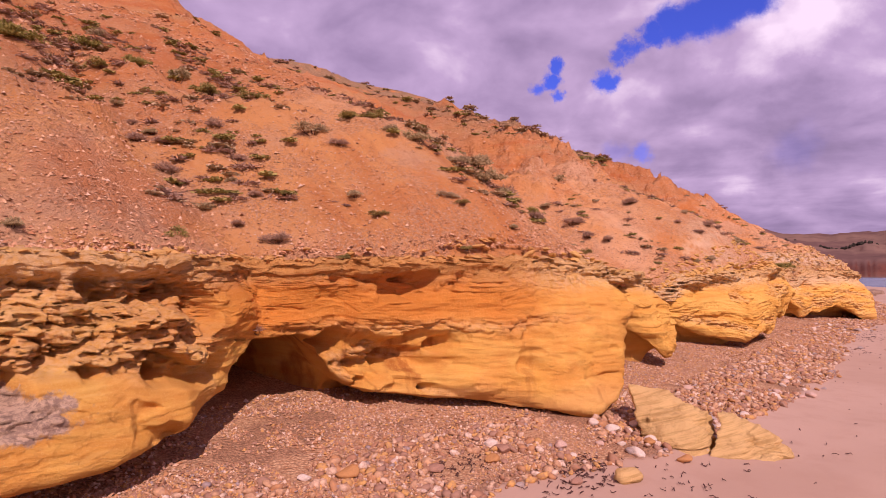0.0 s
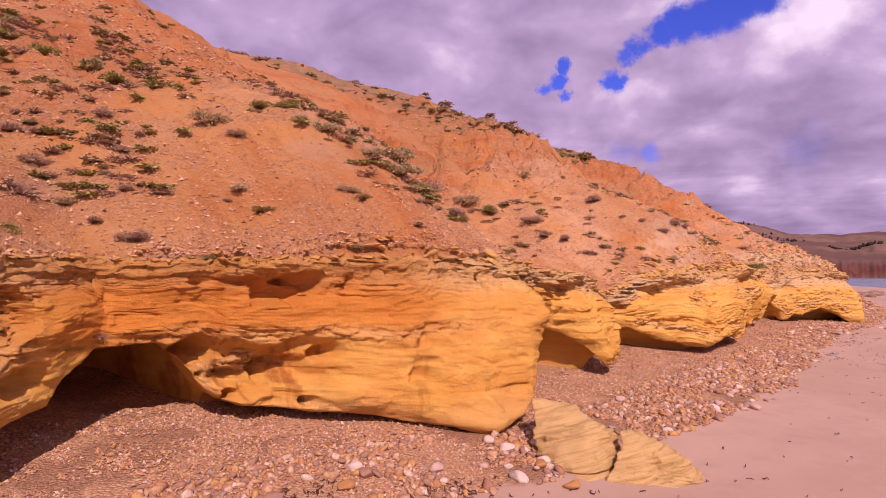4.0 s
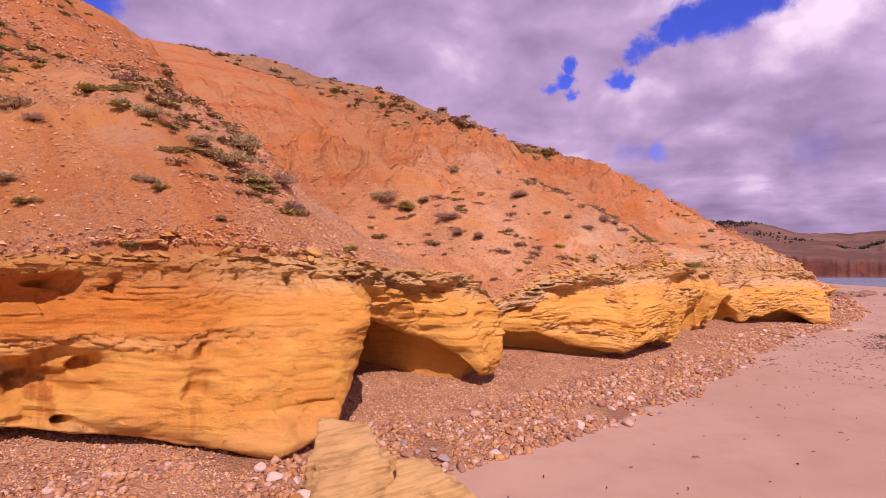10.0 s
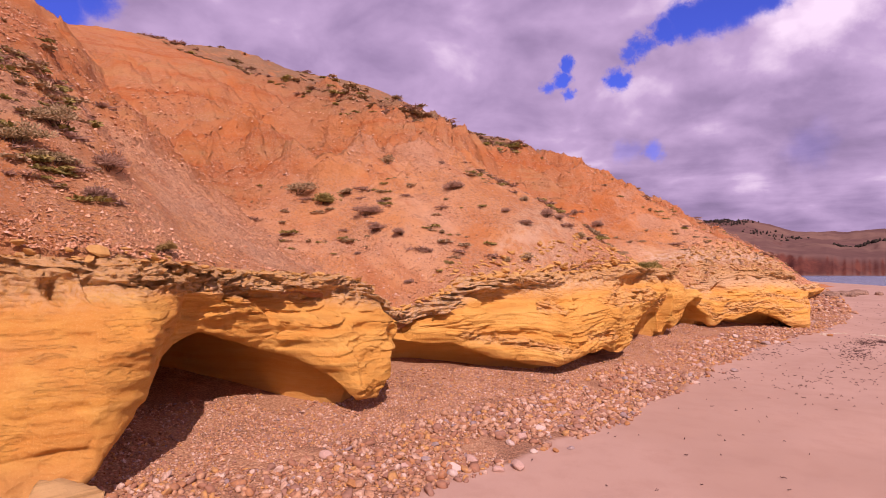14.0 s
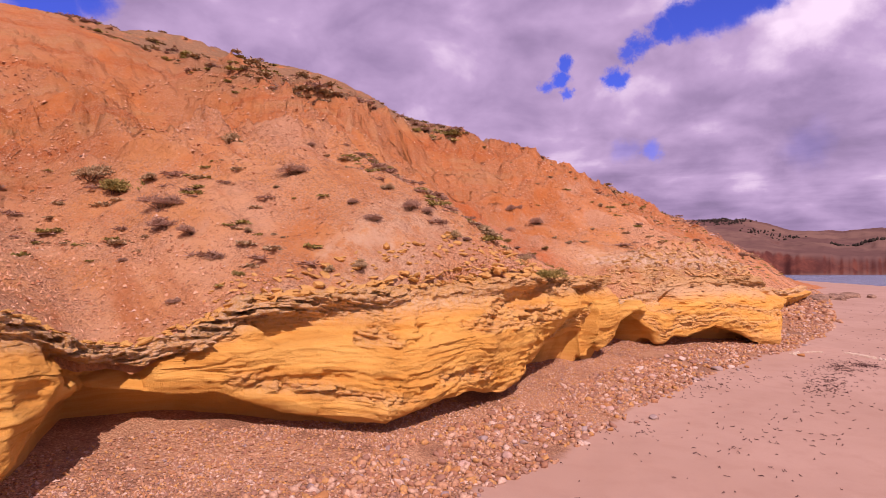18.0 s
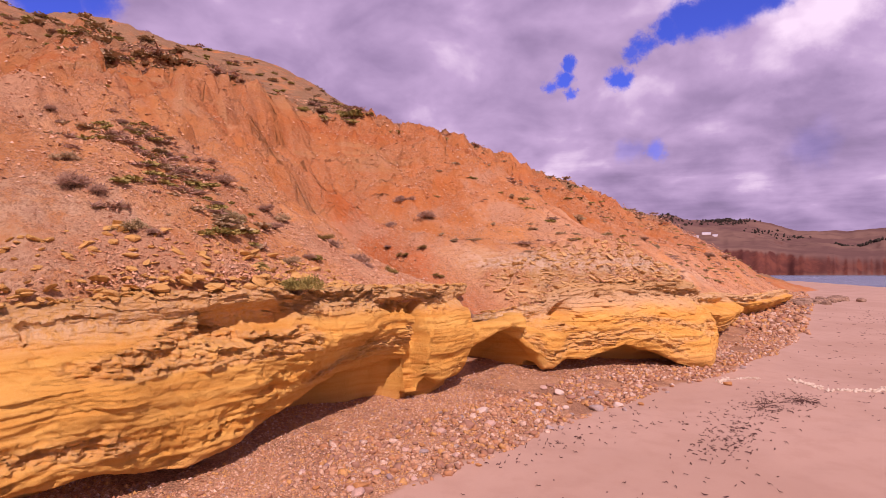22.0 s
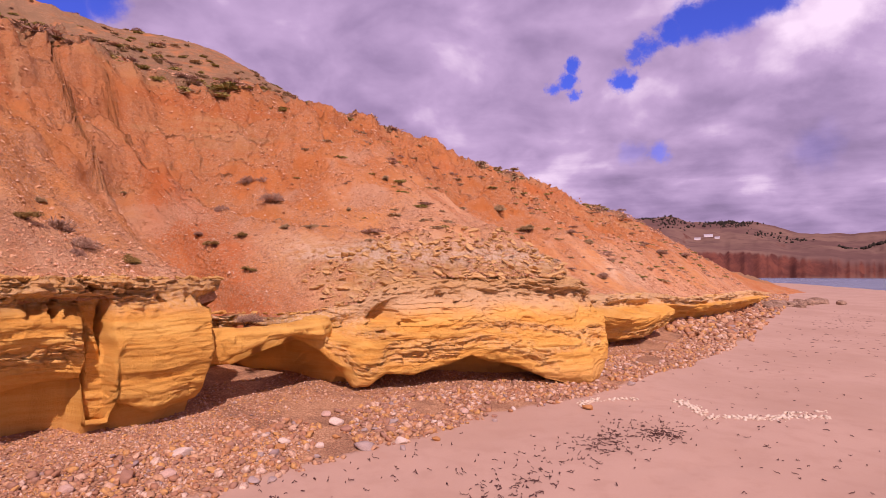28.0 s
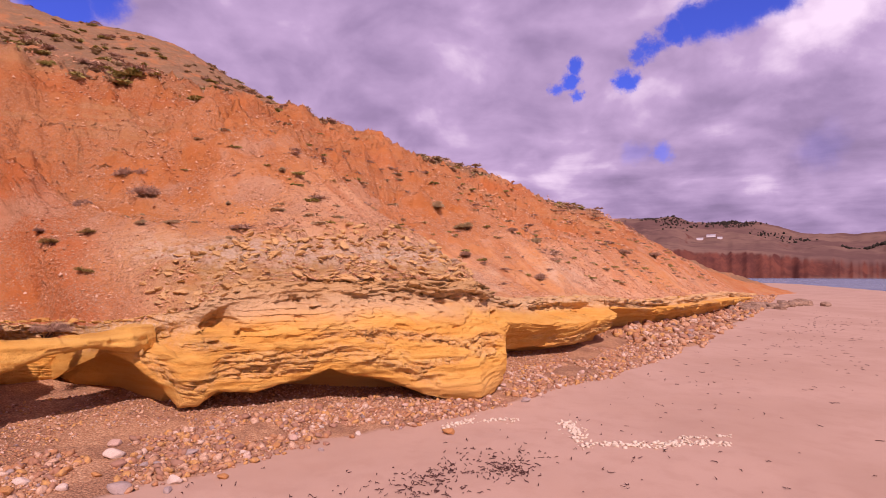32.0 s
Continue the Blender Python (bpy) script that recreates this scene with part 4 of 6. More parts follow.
    out = out - upper * (0.20 * pockets(s * 1.9, zb * 2.9, 81, 0.5) + 0.09 * pockets(s * 4.6, zb * 6.4, 85, 0.5))
    pitted = np.exp(-((zb - lo_z[:, None] - 0.36 - 0.14 * field(s * 0.6, 0.0, 0.0, 54)) / 0.24) ** 2) * step(15.8, 17, s) * (1 - step(24.5, 25.5, s))
    pitted = np.maximum(pitted, far_block[:, None] * step(2.25, 2.5, zb) * 0.9)
    pitted = np.maximum(pitted, step(15.5, 17, s) * (1 - step(23, 25, s)) * np.exp(-((zb - 2.62) / 0.12) ** 2) * 0.8)
    pitted = np.maximum(pitted, second * np.exp(-((zb - 2.36) / 0.10) ** 2))
    patch_gate = step(-0.2, 0.35, field(s * 0.9, z * 1.6, 0.0, 79))
    out = out - face * pitted * (0.4 + 0.6 * patch_gate) * (0.20 * pockets(s * 2.6, zb * 4.6, 91, 0.45) + 0.08 * pockets(s * 7.5, zb * 10.5, 95, 0.45) - 0.035 * bit_tone)
    # hollows and bulges
    out = out + (face + 0.6 * inside) * (0.12 * rough(s * 0.6, z * 0.7, d * 0.3, 2, 26) + 0.022 * rough(s * 1.8, z * 2.6, d * 1.5, 4, 27))
    hollow = np.clip(rough(s * 1.5, z * 2.2, 1.0, 3, 28) - 0.50, 0, 1)
    out = out - face * 0.75 * hollow * (0.2 + 0.8 * (1 - step(7.0, 8.5, s)))
    # the first block: a row of deep hollows over its smooth foot
    rag = 0.12 * field(s * 2.1, 0.0, 0.0, 39) + 0.06 * field(s * 6.0, 0.0, 0.0, 48)
    row = step(-0.25, 0.15, field(s * 1.25 + 0.3, 0.0, 0.0, 43))
    out = out - face * first * row * 0.55 * step(1.98, 2.10, z + rag * 0.5) * (1 - step(2.26, 2.34, z + rag))
    for hole_s, hole_z, hole_r in ((2.75, 2.18, 0.13), (6.9, 2.12, 0.15), (5.9, 1.62, 0.10), (6.7, 1.48, 0.08)):
        out = out - face * 0.45 * np.exp(-(((s - hole_s) / hole_r) ** 2 + ((z - hole_z) / (0.75 * hole_r)) ** 2) ** 2)
    # the second block: hollows under its crumbling band, then a jutting foot
    out = out - face * step(4.6, 5.2, s) * (1 - step(6.4, 7.8, s)) * 0.36 * step(1.68, 1.9, z + rag) * (1 - step(2.2, 2.36, z + 0.6 * rag)) * (0.7 + 0.6 * field(s * 1.9, z * 2.0, 0.0, 45))
    out = out + face * step(5.5, 6.0, s) * (1 - step(6.8, 7.6, s)) * 0.30 * (1 - step(1.55, 1.85, z)) * (0.8 + 0.6 * field(s * 2.4, z * 2.4, 0.0, 49))
    out = out - face * second * 0.07 * step(2.5, 2.62, z)
    out = out + 0.009 * rough(s * 9, z * 12, d * 8, 3, 30)
    # a narrow upright crack
    calm = step(25.0, 25.5, s) * (1 - step(27.6, 28.0, s))
    out = out - calm * face * (0.12 * rough(s * 0.6, z * 0.7, d * 0.3, 2, 26))
    middle = 26.06 - 0.09 * (z - 1.5) + 0.03 * field(z * 3.0, 0.0, 0.0, 31)
    crack = 1 - step(0.13, 0.18, np.abs(s - middle))
    out = out - crack * face * (0.42 + 0.35 * step(0.0, 0.1, s - middle - 0.05) * step(2.2, 2.6, z)) * (1 - lip)
    d2 = d - out * (1 - 0.7 * inside)
    z2 = z + inside * (-0.10 * rough(s * 1.2, d * 1.2, 0.0, 3, 32)) + (1 - face) * (1 - inside) * (0.018 * mid_tone + 0.022 * bit_tone) * step(0.3, 1.0, v)
    s2 = s + (face + cap) * 0.05 * rough(s * 1.3, z * 2.2, 5.0, 3, 33)
    return s2, d2, z2, np.clip(np.maximum(broken * 0.45, np.maximum(lip * face * firm, cap) * (1 - inside)), 0, 1)


for name, a, b, pitch, label in (
        ("cliff_1", -8.0, 4.3, 0.026, "honeycombed yellow-orange sandstone cliff block with a jutting foot"),
        ("cliff_2", 4.3, 10.6, 0.02, "tall orange sandstone block with rusty streaks and an undercut foot"),
        ("cliff_3", 10.6, 15.3, 0.02, "yellow sandstone block arched over a dark shallow cave"),
        ("cliff_4", 15.3, 26.4, 0.02, "long layered yellow sandstone block hanging over the shingle"),
        ("cliff_5", 26.4, 29.6, 0.022, "square yellow sandstone pillar beside a gap"),
        ("cliff_6", 29.6, 38.0, 0.023, "yellow sandstone block with a pale sloping top and low caves"),
        ("cliff_7", 38.0, 46.0, 0.05, "low crumbling yellow sandstone ledge above the beach"),
        ("cliff_8", 46.0, 92.0, 0.2, "far end of the low yellow sandstone ledges")):
    line = np.linspace(a, b, int((b - a) / pitch) + 1)
    if a < 0:
        line = np.concatenate((np.arange(a, 0.0, 0.15), line[line >= 0.0]))
    *shape, broken = cliff_sheet(line)
    block = sheet(name, *shape, SANDSTONE, smooth=True)
    block.data.attributes.new("broken", "FLOAT", "POINT").data.foreach_set("value", broken.ravel().astype(np.float32))
    tagged(block, label, "cliff", kind="structure")

# ---- the arch that bridges the gap ----
ARCH_UNDER = (27.3, 1.9, 27.93, 2.0, 28.3, 2.20, 28.65, 2.33, 29.2, 2.36, 29.6, 2.26, 30.3, 2.2)
ARCH_OVER = (27.3, 2.48, 27.8, 2.55, 28.7, 2.53, 29.5, 2.58, 30.3, 2.68)
ARCH_FRONT = (27.3, 5.1, 27.8, 4.85, 28.6, 4.66, 29.4, 4.62, 29.8, 4.7, 30.3, 5.1)
line, turn = np.meshgrid(np.linspace(27.3, 30.3, 140), np.linspace(0, 2 * math.pi, 61), indexing="ij")
lo, hi, front = along(ARCH_UNDER, line), along(ARCH_OVER, line), along(ARCH_FRONT, line)
co, si = np.cos(turn), np.sin(turn)
soft_c, soft_s = np.sign(co) * np.abs(co) ** 0.6, np.sign(si) * np.abs(si) ** 0.6
d_ring, z_ring = front + 0.36 - 0.36 * soft_c, (lo + hi) / 2 + (hi - lo) / 2 * soft_s
bed = np.floor(z_ring / 0.062)
bump = 0.03 * chip(np.floor(line * 3.1 + 9 * chip(bed, 3, 1)), bed, 2) + 0.06 * rough(line * 1.5, z_ring * 2.5, d_ring * 1.5, 3, 50)
sheet("rock_arch", line, d_ring - bump * soft_c, z_ring + 0.7 * bump * soft_s, SANDSTONE)
tagged(bpy.data.objects["rock_arch"], "low natural arch of yellow sandstone over the shingle", "rock arch", kind="structure")

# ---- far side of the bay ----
# the cloud shadow over this land is put into its dark base colours
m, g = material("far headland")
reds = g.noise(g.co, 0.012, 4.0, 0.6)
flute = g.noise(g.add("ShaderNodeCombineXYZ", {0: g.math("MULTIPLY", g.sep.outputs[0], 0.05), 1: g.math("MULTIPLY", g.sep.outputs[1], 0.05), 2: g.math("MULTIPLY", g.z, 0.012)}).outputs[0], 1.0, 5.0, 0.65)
shaded_cliff_tone = g.mix(g.ramp(flute, 0.36, 0.64), (0.105, 0.040, 0.032), (0.185, 0.066, 0.044))
shaded_cliff_tone = g.mix(g.ramp(reds, 0.45, 0.62, 0.0, 0.2), shaded_cliff_tone, (0.085, 0.042, 0.030))
shaded_grass = g.mix(g.ramp(g.noise(g.co, 0.004, 5.0, 0.6), 0.38, 0.62), (0.165, 0.096, 0.078), (0.235, 0.145, 0.105))
shaded_grass = g.mix(g.ramp(g.noise(g.co, 0.02, 4.0, 0.6), 0.5, 0.7, 0.0, 0.5), shaded_grass, (0.105, 0.064, 0.056))
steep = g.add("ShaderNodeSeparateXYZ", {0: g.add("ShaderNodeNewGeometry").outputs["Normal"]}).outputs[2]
finish(g, g.mix(g.ramp(steep, 0.93, 0.80), shaded_grass, shaded_cliff_tone), 1.0, flute, 0.12, 2.0, 0.0)
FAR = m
az, rr = np.meshgrid(np.radians(np.linspace(2, 88, 520)), np.concatenate((np.linspace(820, 1010, 40), np.linspace(1016, 1700, 40), np.linspace(1720, 4000, 60))), indexing="ij")
deg = np.degrees(az)
shore = 905 + 12 * rough(deg * 0.35, 0.0, 0.0, 2, 70) + 3.0 * rough(deg * 3.6, 0.0, 0.0, 3, 71)
crown = np.interp(deg, (2, 14, 20, 27, 32, 38, 60), (55, 52, 44, 36, 27, 24, 30)) * (1 + 0.05 * rough(deg * 0.5, 0.0, 0.0, 2, 72))
up = step(0, 62, rr - shore)
z_far = -4 + (crown + 4) * up ** 0.8 + step(40, 640, rr - shore) * (np.interp(deg, (2, 20, 30, 38), (72, 62, 36, 34)))
ridge = np.interp(deg, (2, 12, 17, 20, 23, 27, 29.5, 32, 35, 38, 45, 60), (150, 150, 158, 168, 148, 165, 128, 112, 132, 128, 120, 150))
z_far = z_far + 0.78 * ridge * step(1650, 2700, rr) + 9 * rough(deg * 0.5, rr * 0.004, 0.0, 4, 73) * step(1000, 1500, rr) + 0.8 * rough(deg * 1.2, rr * 0.02, 0.0, 3, 74) * up
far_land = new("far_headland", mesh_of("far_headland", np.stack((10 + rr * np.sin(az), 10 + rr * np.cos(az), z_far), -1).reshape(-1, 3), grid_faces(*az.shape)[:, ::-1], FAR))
tagged(far_land, "distant red cliffs and brown grassy hills across the bay, coloured dark as under cloud", "headland", kind="structure")


def far_height(x, y):
    """Nearest height of the far land."""
    a, r = math.degrees(math.atan2(x - 10, y - 10)), math.hypot(x - 10, y - 10)
    return z_far[np.argmin(np.abs(deg[:, 0] - a)), np.argmin(np.abs(rr[0] - r))]


# ---- stones, as arrays ----
OCT = np.array(((1, 0, 0), (0, 1, 0), (-1, 0, 0), (0, -1, 0), (0, 0, 1), (0, 0, -1)), float)
OCT_F = np.array(((0, 1, 4), (1, 2, 4), (2, 3, 4), (3, 0, 4), (1, 0, 5), (2, 1, 5), (3, 2, 5), (0, 3, 5)))


def split_once(v, f):
    """Each triangle into four, pushed out to the unit ball."""
    v, mid, out = [tuple(p) for p in v], {}, []

    def half(a, b):
        key = (min(a, b), max(a, b))
        if key not in mid:
            q = (np.array(v[a]) + np.array(v[b]))
            v.append(tuple(q / np.linalg.norm(q)))
            mid[key] = len(v) - 1
        return mid[key]

    for a, b, c in f:
        ab, bc, ca = half(a, b), half(b, c), half(c, a)
        out += [(a, ab, ca), (b, bc, ab), (c, ca, bc), (ab, bc, ca)]
    return np.array(v), np.array(out)


BALL, BALL_F = split_once(OCT, OCT_F)
BALL2, BALL2_F = split_once(BALL, BALL_F)
BALL3, BALL3_F = split_once(BALL2, BALL2_F)
BOXY = np.sign(BALL) * np.abs(BALL) ** 0.7
dice = np.random.default_rng(7)


def turns(n):
    """Random turns, as matrices."""
    q = dice.normal(size=(n, 4))
    q /= np.linalg.norm(q, axis=1)[:, None]
    a, b, c, e = q.T
    return np.stack((np.stack((1 - 2 * (c * c + e * e), 2 * (b * c - a * e), 2 * (b * e + a * c)), -1),
                     np.stack((2 * (b * c + a * e), 1 - 2 * (b * b + e * e), 2 * (c * e - a * b)), -1),
                     np.stack((2 * (b * e - a * c), 2 * (c * e + a * b), 1 - 2 * (b * b + c * c)), -1)), -2)


def yaws(n):
    a = dice.uniform(0, 2 * math.pi, n)
    z, o = np.zeros(n), np.ones(n)
    return np.stack((np.stack((np.cos(a), -np.sin(a), z), -1), np.stack((np.sin(a), np.cos(a), z), -1), np.stack((z, z, o), -1)), -2)


def heap(name, s, d, z, size, mat, base=BALL, base_f=BALL_F, flat=(0.5, 0.85), jag=0.16, smooth=True, lie=True):
    """Many stones in one mesh: squashed, uneven, each turned its own way."""
    n = len(s)
    shape = base[None] * (1 + jag * dice.normal(size=(n, len(base), 1)))
    shape = shape * np.stack((dice.uniform(0.8, 1.25, n), dice.uniform(0.65, 1.0, n), dice.uniform(*flat, n)), -1)[:, None]
    m = yaws(n) if lie else turns(n)
    if lie:
        tilt = dice.normal(0, 0.25, (n, 2))
        shape[..., 2] += shape[..., 0] * tilt[:, :1] + shape[..., 1] * tilt[:, 1:]
    v = np.einsum("nij,nkj->nki", m, shape) * (size[:, None, None] / 2)
    v += np.stack((U[0] * s + N[0] * d, U[1] * s + N[1] * d, z), -1)[:, None]
    f = base_f[None] + (np.arange(n) * len(base))[:, None, None]
    return new(name, mesh_of(name, v.reshape(-1, 3), f.reshape(-1, 3), mat, smooth))


def shingle_points(n, s_range, in_range, power):
    s = dice.uniform(*s_range, n)
    inland = in_range[0] + (in_range[1] - in_range[0]) * dice.uniform(0, 1, n) ** power
    return s, shingle_edge(s) + inland


# coarse stones crowd the seaward edge, finer ones lie behind
for label, n, s_range, in_range, power, sizes in (
        ("rounded pink, orange and grey beach stones along the sand", 14000, (-1, 46), (-0.15, 1.7), 1.0, (0.040, 0.034)),
        ("small reddish shingle banked against the cliff foot", 66000, (0, 44), (0.2, 4.0), 1.0, (0.026, 0.017)),
        ("pale stones strewn on the far shingle", 3500, (46, 100), (-0.3, 3.0), 1.0, (0.12, 0.08))):
    s, d = shingle_points(n, s_range, in_range, power)
    keep = field(s * 0.8, d * 1.2, 0.0, 61) + 0.7 * field(s * 2.3, d * 2.3, 0.0, 62) > -0.55
    s, d = s[keep], d[keep]
    size = sizes[0] + sizes[1] * dice.exponential(1.0, len(s)).clip(0, 2.6)
    fine_ones = n > 20000
    heap("shingle", s, d, beach(s, d) + 0.18 * size, size, STONES, OCT if fine_ones else BOXY, OCT_F if fine_ones else BALL_F, jag=0.2, smooth=not fine_ones)
    tagged(scene.collection.objects[-1], label, "stones", kind="stuff")

SHARD = np.array(((1, 0, -0.3), (0, 1, -0.3), (-1, 0, -0.3), (0, -1, -0.3), (0, 0, 1)), float)
SHARD_F = np.array(((0, 1, 4), (1, 2, 4), (2, 3, 4), (3, 0, 4)))
s, d = shingle_points(110000, (1, 28), (0.1, 3.6), 0.9)
keep = field(s * 0.7, d * 0.9, 0.0, 64) + 0.6 * field(s * 2.3, d * 2.3, 0.0, 67) > -0.12
s, d = s[keep], d[keep]
size = 0.020 + 0.013 * dice.exponential(1.0, len(s)).clip(0, 2.6)
heap("shingle", s, d, beach(s, d) + 0.12 * size, size, STONES, SHARD, SHARD_F, jag=0.25, smooth=False)
tagged(scene.collection.objects[-1], "fine broken orange-brown shingle below the cliff", "stones", kind="stuff")

# ---- loose slabs along the cliff's lip and scree on the slope ----
RUBBLE = sandstone_material("weathered cap rubble", 0.25)
s = np.concatenate((dice.uniform(-2, 38, 1500), dice.uniform(38, 60, 400)))
e = -0.08 + 0.36 * dice.uniform(0, 1, len(s))
d = along(TOP_D, s) + e
size = 0.03 + 0.045 * dice.exponential(1.0, len(s)).clip(0, 2.6)
z = np.where(e < 0.3, along(TOP_Z, s) + 0.05, hill(s, d)) + 0.1 * size
heap("cap_rubble", s, d, z, size, RUBBLE, flat=(0.22, 0.45), jag=0.24, smooth=False)
tagged(scene.collection.objects[-1], "broken flat sandstone pieces along the cliff's lip", "rubble", kind="stuff")

s = np.concatenate((dice.uniform(30.6, 37.4, 900), dice.uniform(16.5, 24.5, 420), dice.uniform(0.5, 28, 200)))
e = np.concatenate((dice.uniform(0.05, 1.7, 900), dice.uniform(0.0, 0.9, 420) ** 1.5, dice.uniform(-0.02, 0.25, 200)))
d = along(TOP_D, s) + e
size = 0.06 + 0.055 * dice.exponential(1.0, len(s)).clip(0, 2.8)
heap("ledge_slabs", s, d, np.maximum(hill(s, d), along(TOP_Z, s) + 0.03) + 0.06 * size, size, RUBBLE, base=BOXY, flat=(0.22, 0.5), jag=0.18, smooth=False)
tagged(scene.collection.objects[-1], "pale broken sandstone slabs cropping out above the lip", "rubble", kind="stuff")

m, g = material("hillside stones")
pick = g.add("ShaderNodeNewGeometry").outputs["Random Per Island"]
tone = g.mix(g.ramp(pick, 0.0, 1.0), (0.46, 0.20, 0.085), (0.72, 0.43, 0.235))
tone = g.mix(g.ramp(pick, 0.93, 0.97), tone, (0.70, 0.47, 0.31))
finish(g, tone, 0.95, g.noise(g.co, 30.0, 3.0), 0.4, 0.01, 0.15)
SCREE = m
s = np.concatenate((dice.uniform(-4, 46, 180000), dice.uniform(46, 80, 36000)))
e = 0.12 + 15 * dice.uniform(0, 1, len(s)) ** 1.9
d = along(TOP_D, s) + e
keep = rough(s * 0.6, d * 0.4, 0.0, 3, 63) + 0.25 > 0.40 * dice.normal(size=len(s))
s, d, e = s[keep], d[keep], e[keep]
size = (0.018 + 0.016 * dice.exponential(1.0, len(s)).clip(0, 3.2)) * (1 + 0.07 * e) * np.where(s > 46, 1.9, 1.0)
heap("scree", s, d, hill(s, d) + 0.08 * size, size, SCREE, base=SHARD, base_f=SHARD_F, flat=(0.4, 0.8), jag=0.25, smooth=False)
tagged(scene.collection.objects[-1], "loose reddish stones scattered down the slope", "scree", kind="stuff")

# ---- single cobbles ----
COBBLE_TONES = []
for name, c in (("pink cobble", (0.66, 0.45, 0.33)), ("orange cobble", (0.56, 0.27, 0.09)), ("cream cobble", (0.74, 0.60, 0.46)), ("brown cobble", (0.44, 0.24, 0.15)), ("grey cobble", (0.46, 0.36, 0.30))):
    m, g = material(name)
    dark = tuple(0.7 * v for v in c)
    spot = g.noise(g.add("ShaderNodeTexCoord").outputs["Object"], 22.0, 5.0, 0.65)
    finish(g, g.mix(g.ramp(spot, 0.35, 0.68), c, dark), 0.8, spot, 0.4, 0.012, 0.3)
    COBBLE_TONES.append((name.split()[0], m))
cobbles = []
for i in range(15):
    tone, mat = COBBLE_TONES[i % 5]
    cuts = np.random.default_rng(500 + i)
    shape = BALL3 * (1 + 0.14 * rough(BALL3[:, 0] * 1.5 + 9 * i, BALL3[:, 1] * 1.5, BALL3[:, 2] * 1.5, 3, 80)[:, None])
    for k in range(11):                                            # worn flats where it broke
        way = cuts.normal(size=3)
        way /= np.linalg.norm(way)
        over = np.clip(shape @ way - cuts.uniform(0.55, 0.85), 0, 2)
        shape = shape - 0.92 * over[:, None] * way
    shape = shape * np.array((0.60, 0.47, 0.32 + 0.02 * (i % 4)))
    me = mesh_of("cobble", shape, BALL3_F, mat)
    cobbles.append((tone, me))
WORDS = {"pink": "rounded pinkish cobble lying at the edge of the sand", "orange": "rounded orange sandstone cobble on the shingle", "cream": "smooth cream-coloured cobble on the shingle",
         "brown": "dark brown rounded cobble among the beach stones", "grey": "smooth grey cobble among the beach stones"}


def cobble(s, d, size, kind):
    tone, me = cobbles[kind % len(cobbles)]
    ob = new("cobble", me)
    ob.matrix_world = Matrix.Translation(place(s, d, float(beach(s, d)) + 0.17 * size)) @ pose(0, 0, 0, dice.uniform(-12, 12), dice.uniform(-12, 12), dice.uniform(0, 360)) @ Matrix.Diagonal((size, size, size, 1))
    return tagged(ob, WORDS[tone], "cobble", "cobbles along the shingle")


for i in range(230):
    s = dice.uniform(2, 40)
    inland = dice.normal(0.45, 0.45)
    cobble(s, float(shingle_edge(s)) + max(-0.35, inland), 0.09 + 0.04 * min(2.4, dice.exponential(1.0)), int(dice.integers(0, 15)))
for s, d, size, kind in ((23.0, 2.75, 0.20, 1), (23.0, 1.85, 0.16, 4), (16.3, 1.93, 0.15, 1), (16.1, 2.47, 0.22, 3), (26.7, 3.6, 0.24, 2), (29.1, 3.4, 0.24, 2), (25.9, 3.3, 0.22, 3), (6.2, 4.2, 0.20, 3), (33.4, 1.2, 0.20, 1), (28.8, 2.37, 0.26, 4), (4.3, 4.9, 0.24, 1), (8.1, 3.9, 0.18, 2)):
    cobble(s, d, size, kind)

# ---- the two fallen boulders and other large rocks ----


def boulder(name, s, d, scale, turn, label, mat, seed, point=0.0, sink=0.1):
    """One weathered rock: a lumpy mesh with bedding grooves."""
    bm = bmesh.new()
    bmesh.ops.create_icosphere(bm, subdivisions=4, radius=1.0)
    v = np.array([p.co for p in bm.verts])
    v = np.sign(v) * np.abs(v) ** 0.72
    v[:, 0] -= 0.30 * point * np.clip(v[:, 2], 0, 2) ** 2          # the crown leans over to one side
    v[:, 1] *= 1 - 0.25 * np.clip(v[:, 2], -1, 1)
    v[:, 2] *= 1 - 0.45 * abs(point) * np.clip(v[:, 0] + 0.2, 0, 2)
    lump = 0.13 * rough(v[:, 0] * 1.1 + seed, v[:, 1] * 1.1, v[:, 2] * 1.1, 3, seed)
    groove = 0.022 * field(v[:, 0] * 1.2 + seed, v[:, 1] * 1.2, (v[:, 2] + 0.35 * v[:, 0]) * 15, seed + 3) + 0.012 * rough(v[:, 0] * 9, v[:, 1] * 9, v[:, 2] * 9, 2, seed + 5)
    v *= (1 + lump + groove)[:, None]
    v *= np.array(scale)
    for p, q in zip(bm.verts, v):
        p.co = q
    me = bpy.data.meshes.new(name)
    bm.to_mesh(me)
    bm.free()
    me.polygons.foreach_set("use_smooth", np.full(len(me.polygons), True))
    me.materials.append(mat)
    ob = new(name, me)
    ob.matrix_world = Matrix.Translation(place(s, d, float(beach(s, d)) + scale[2] * (1 - sink))) @ pose(0, 0, 0, 0, 0, turn)
    return tagged(ob, label, "boulder")


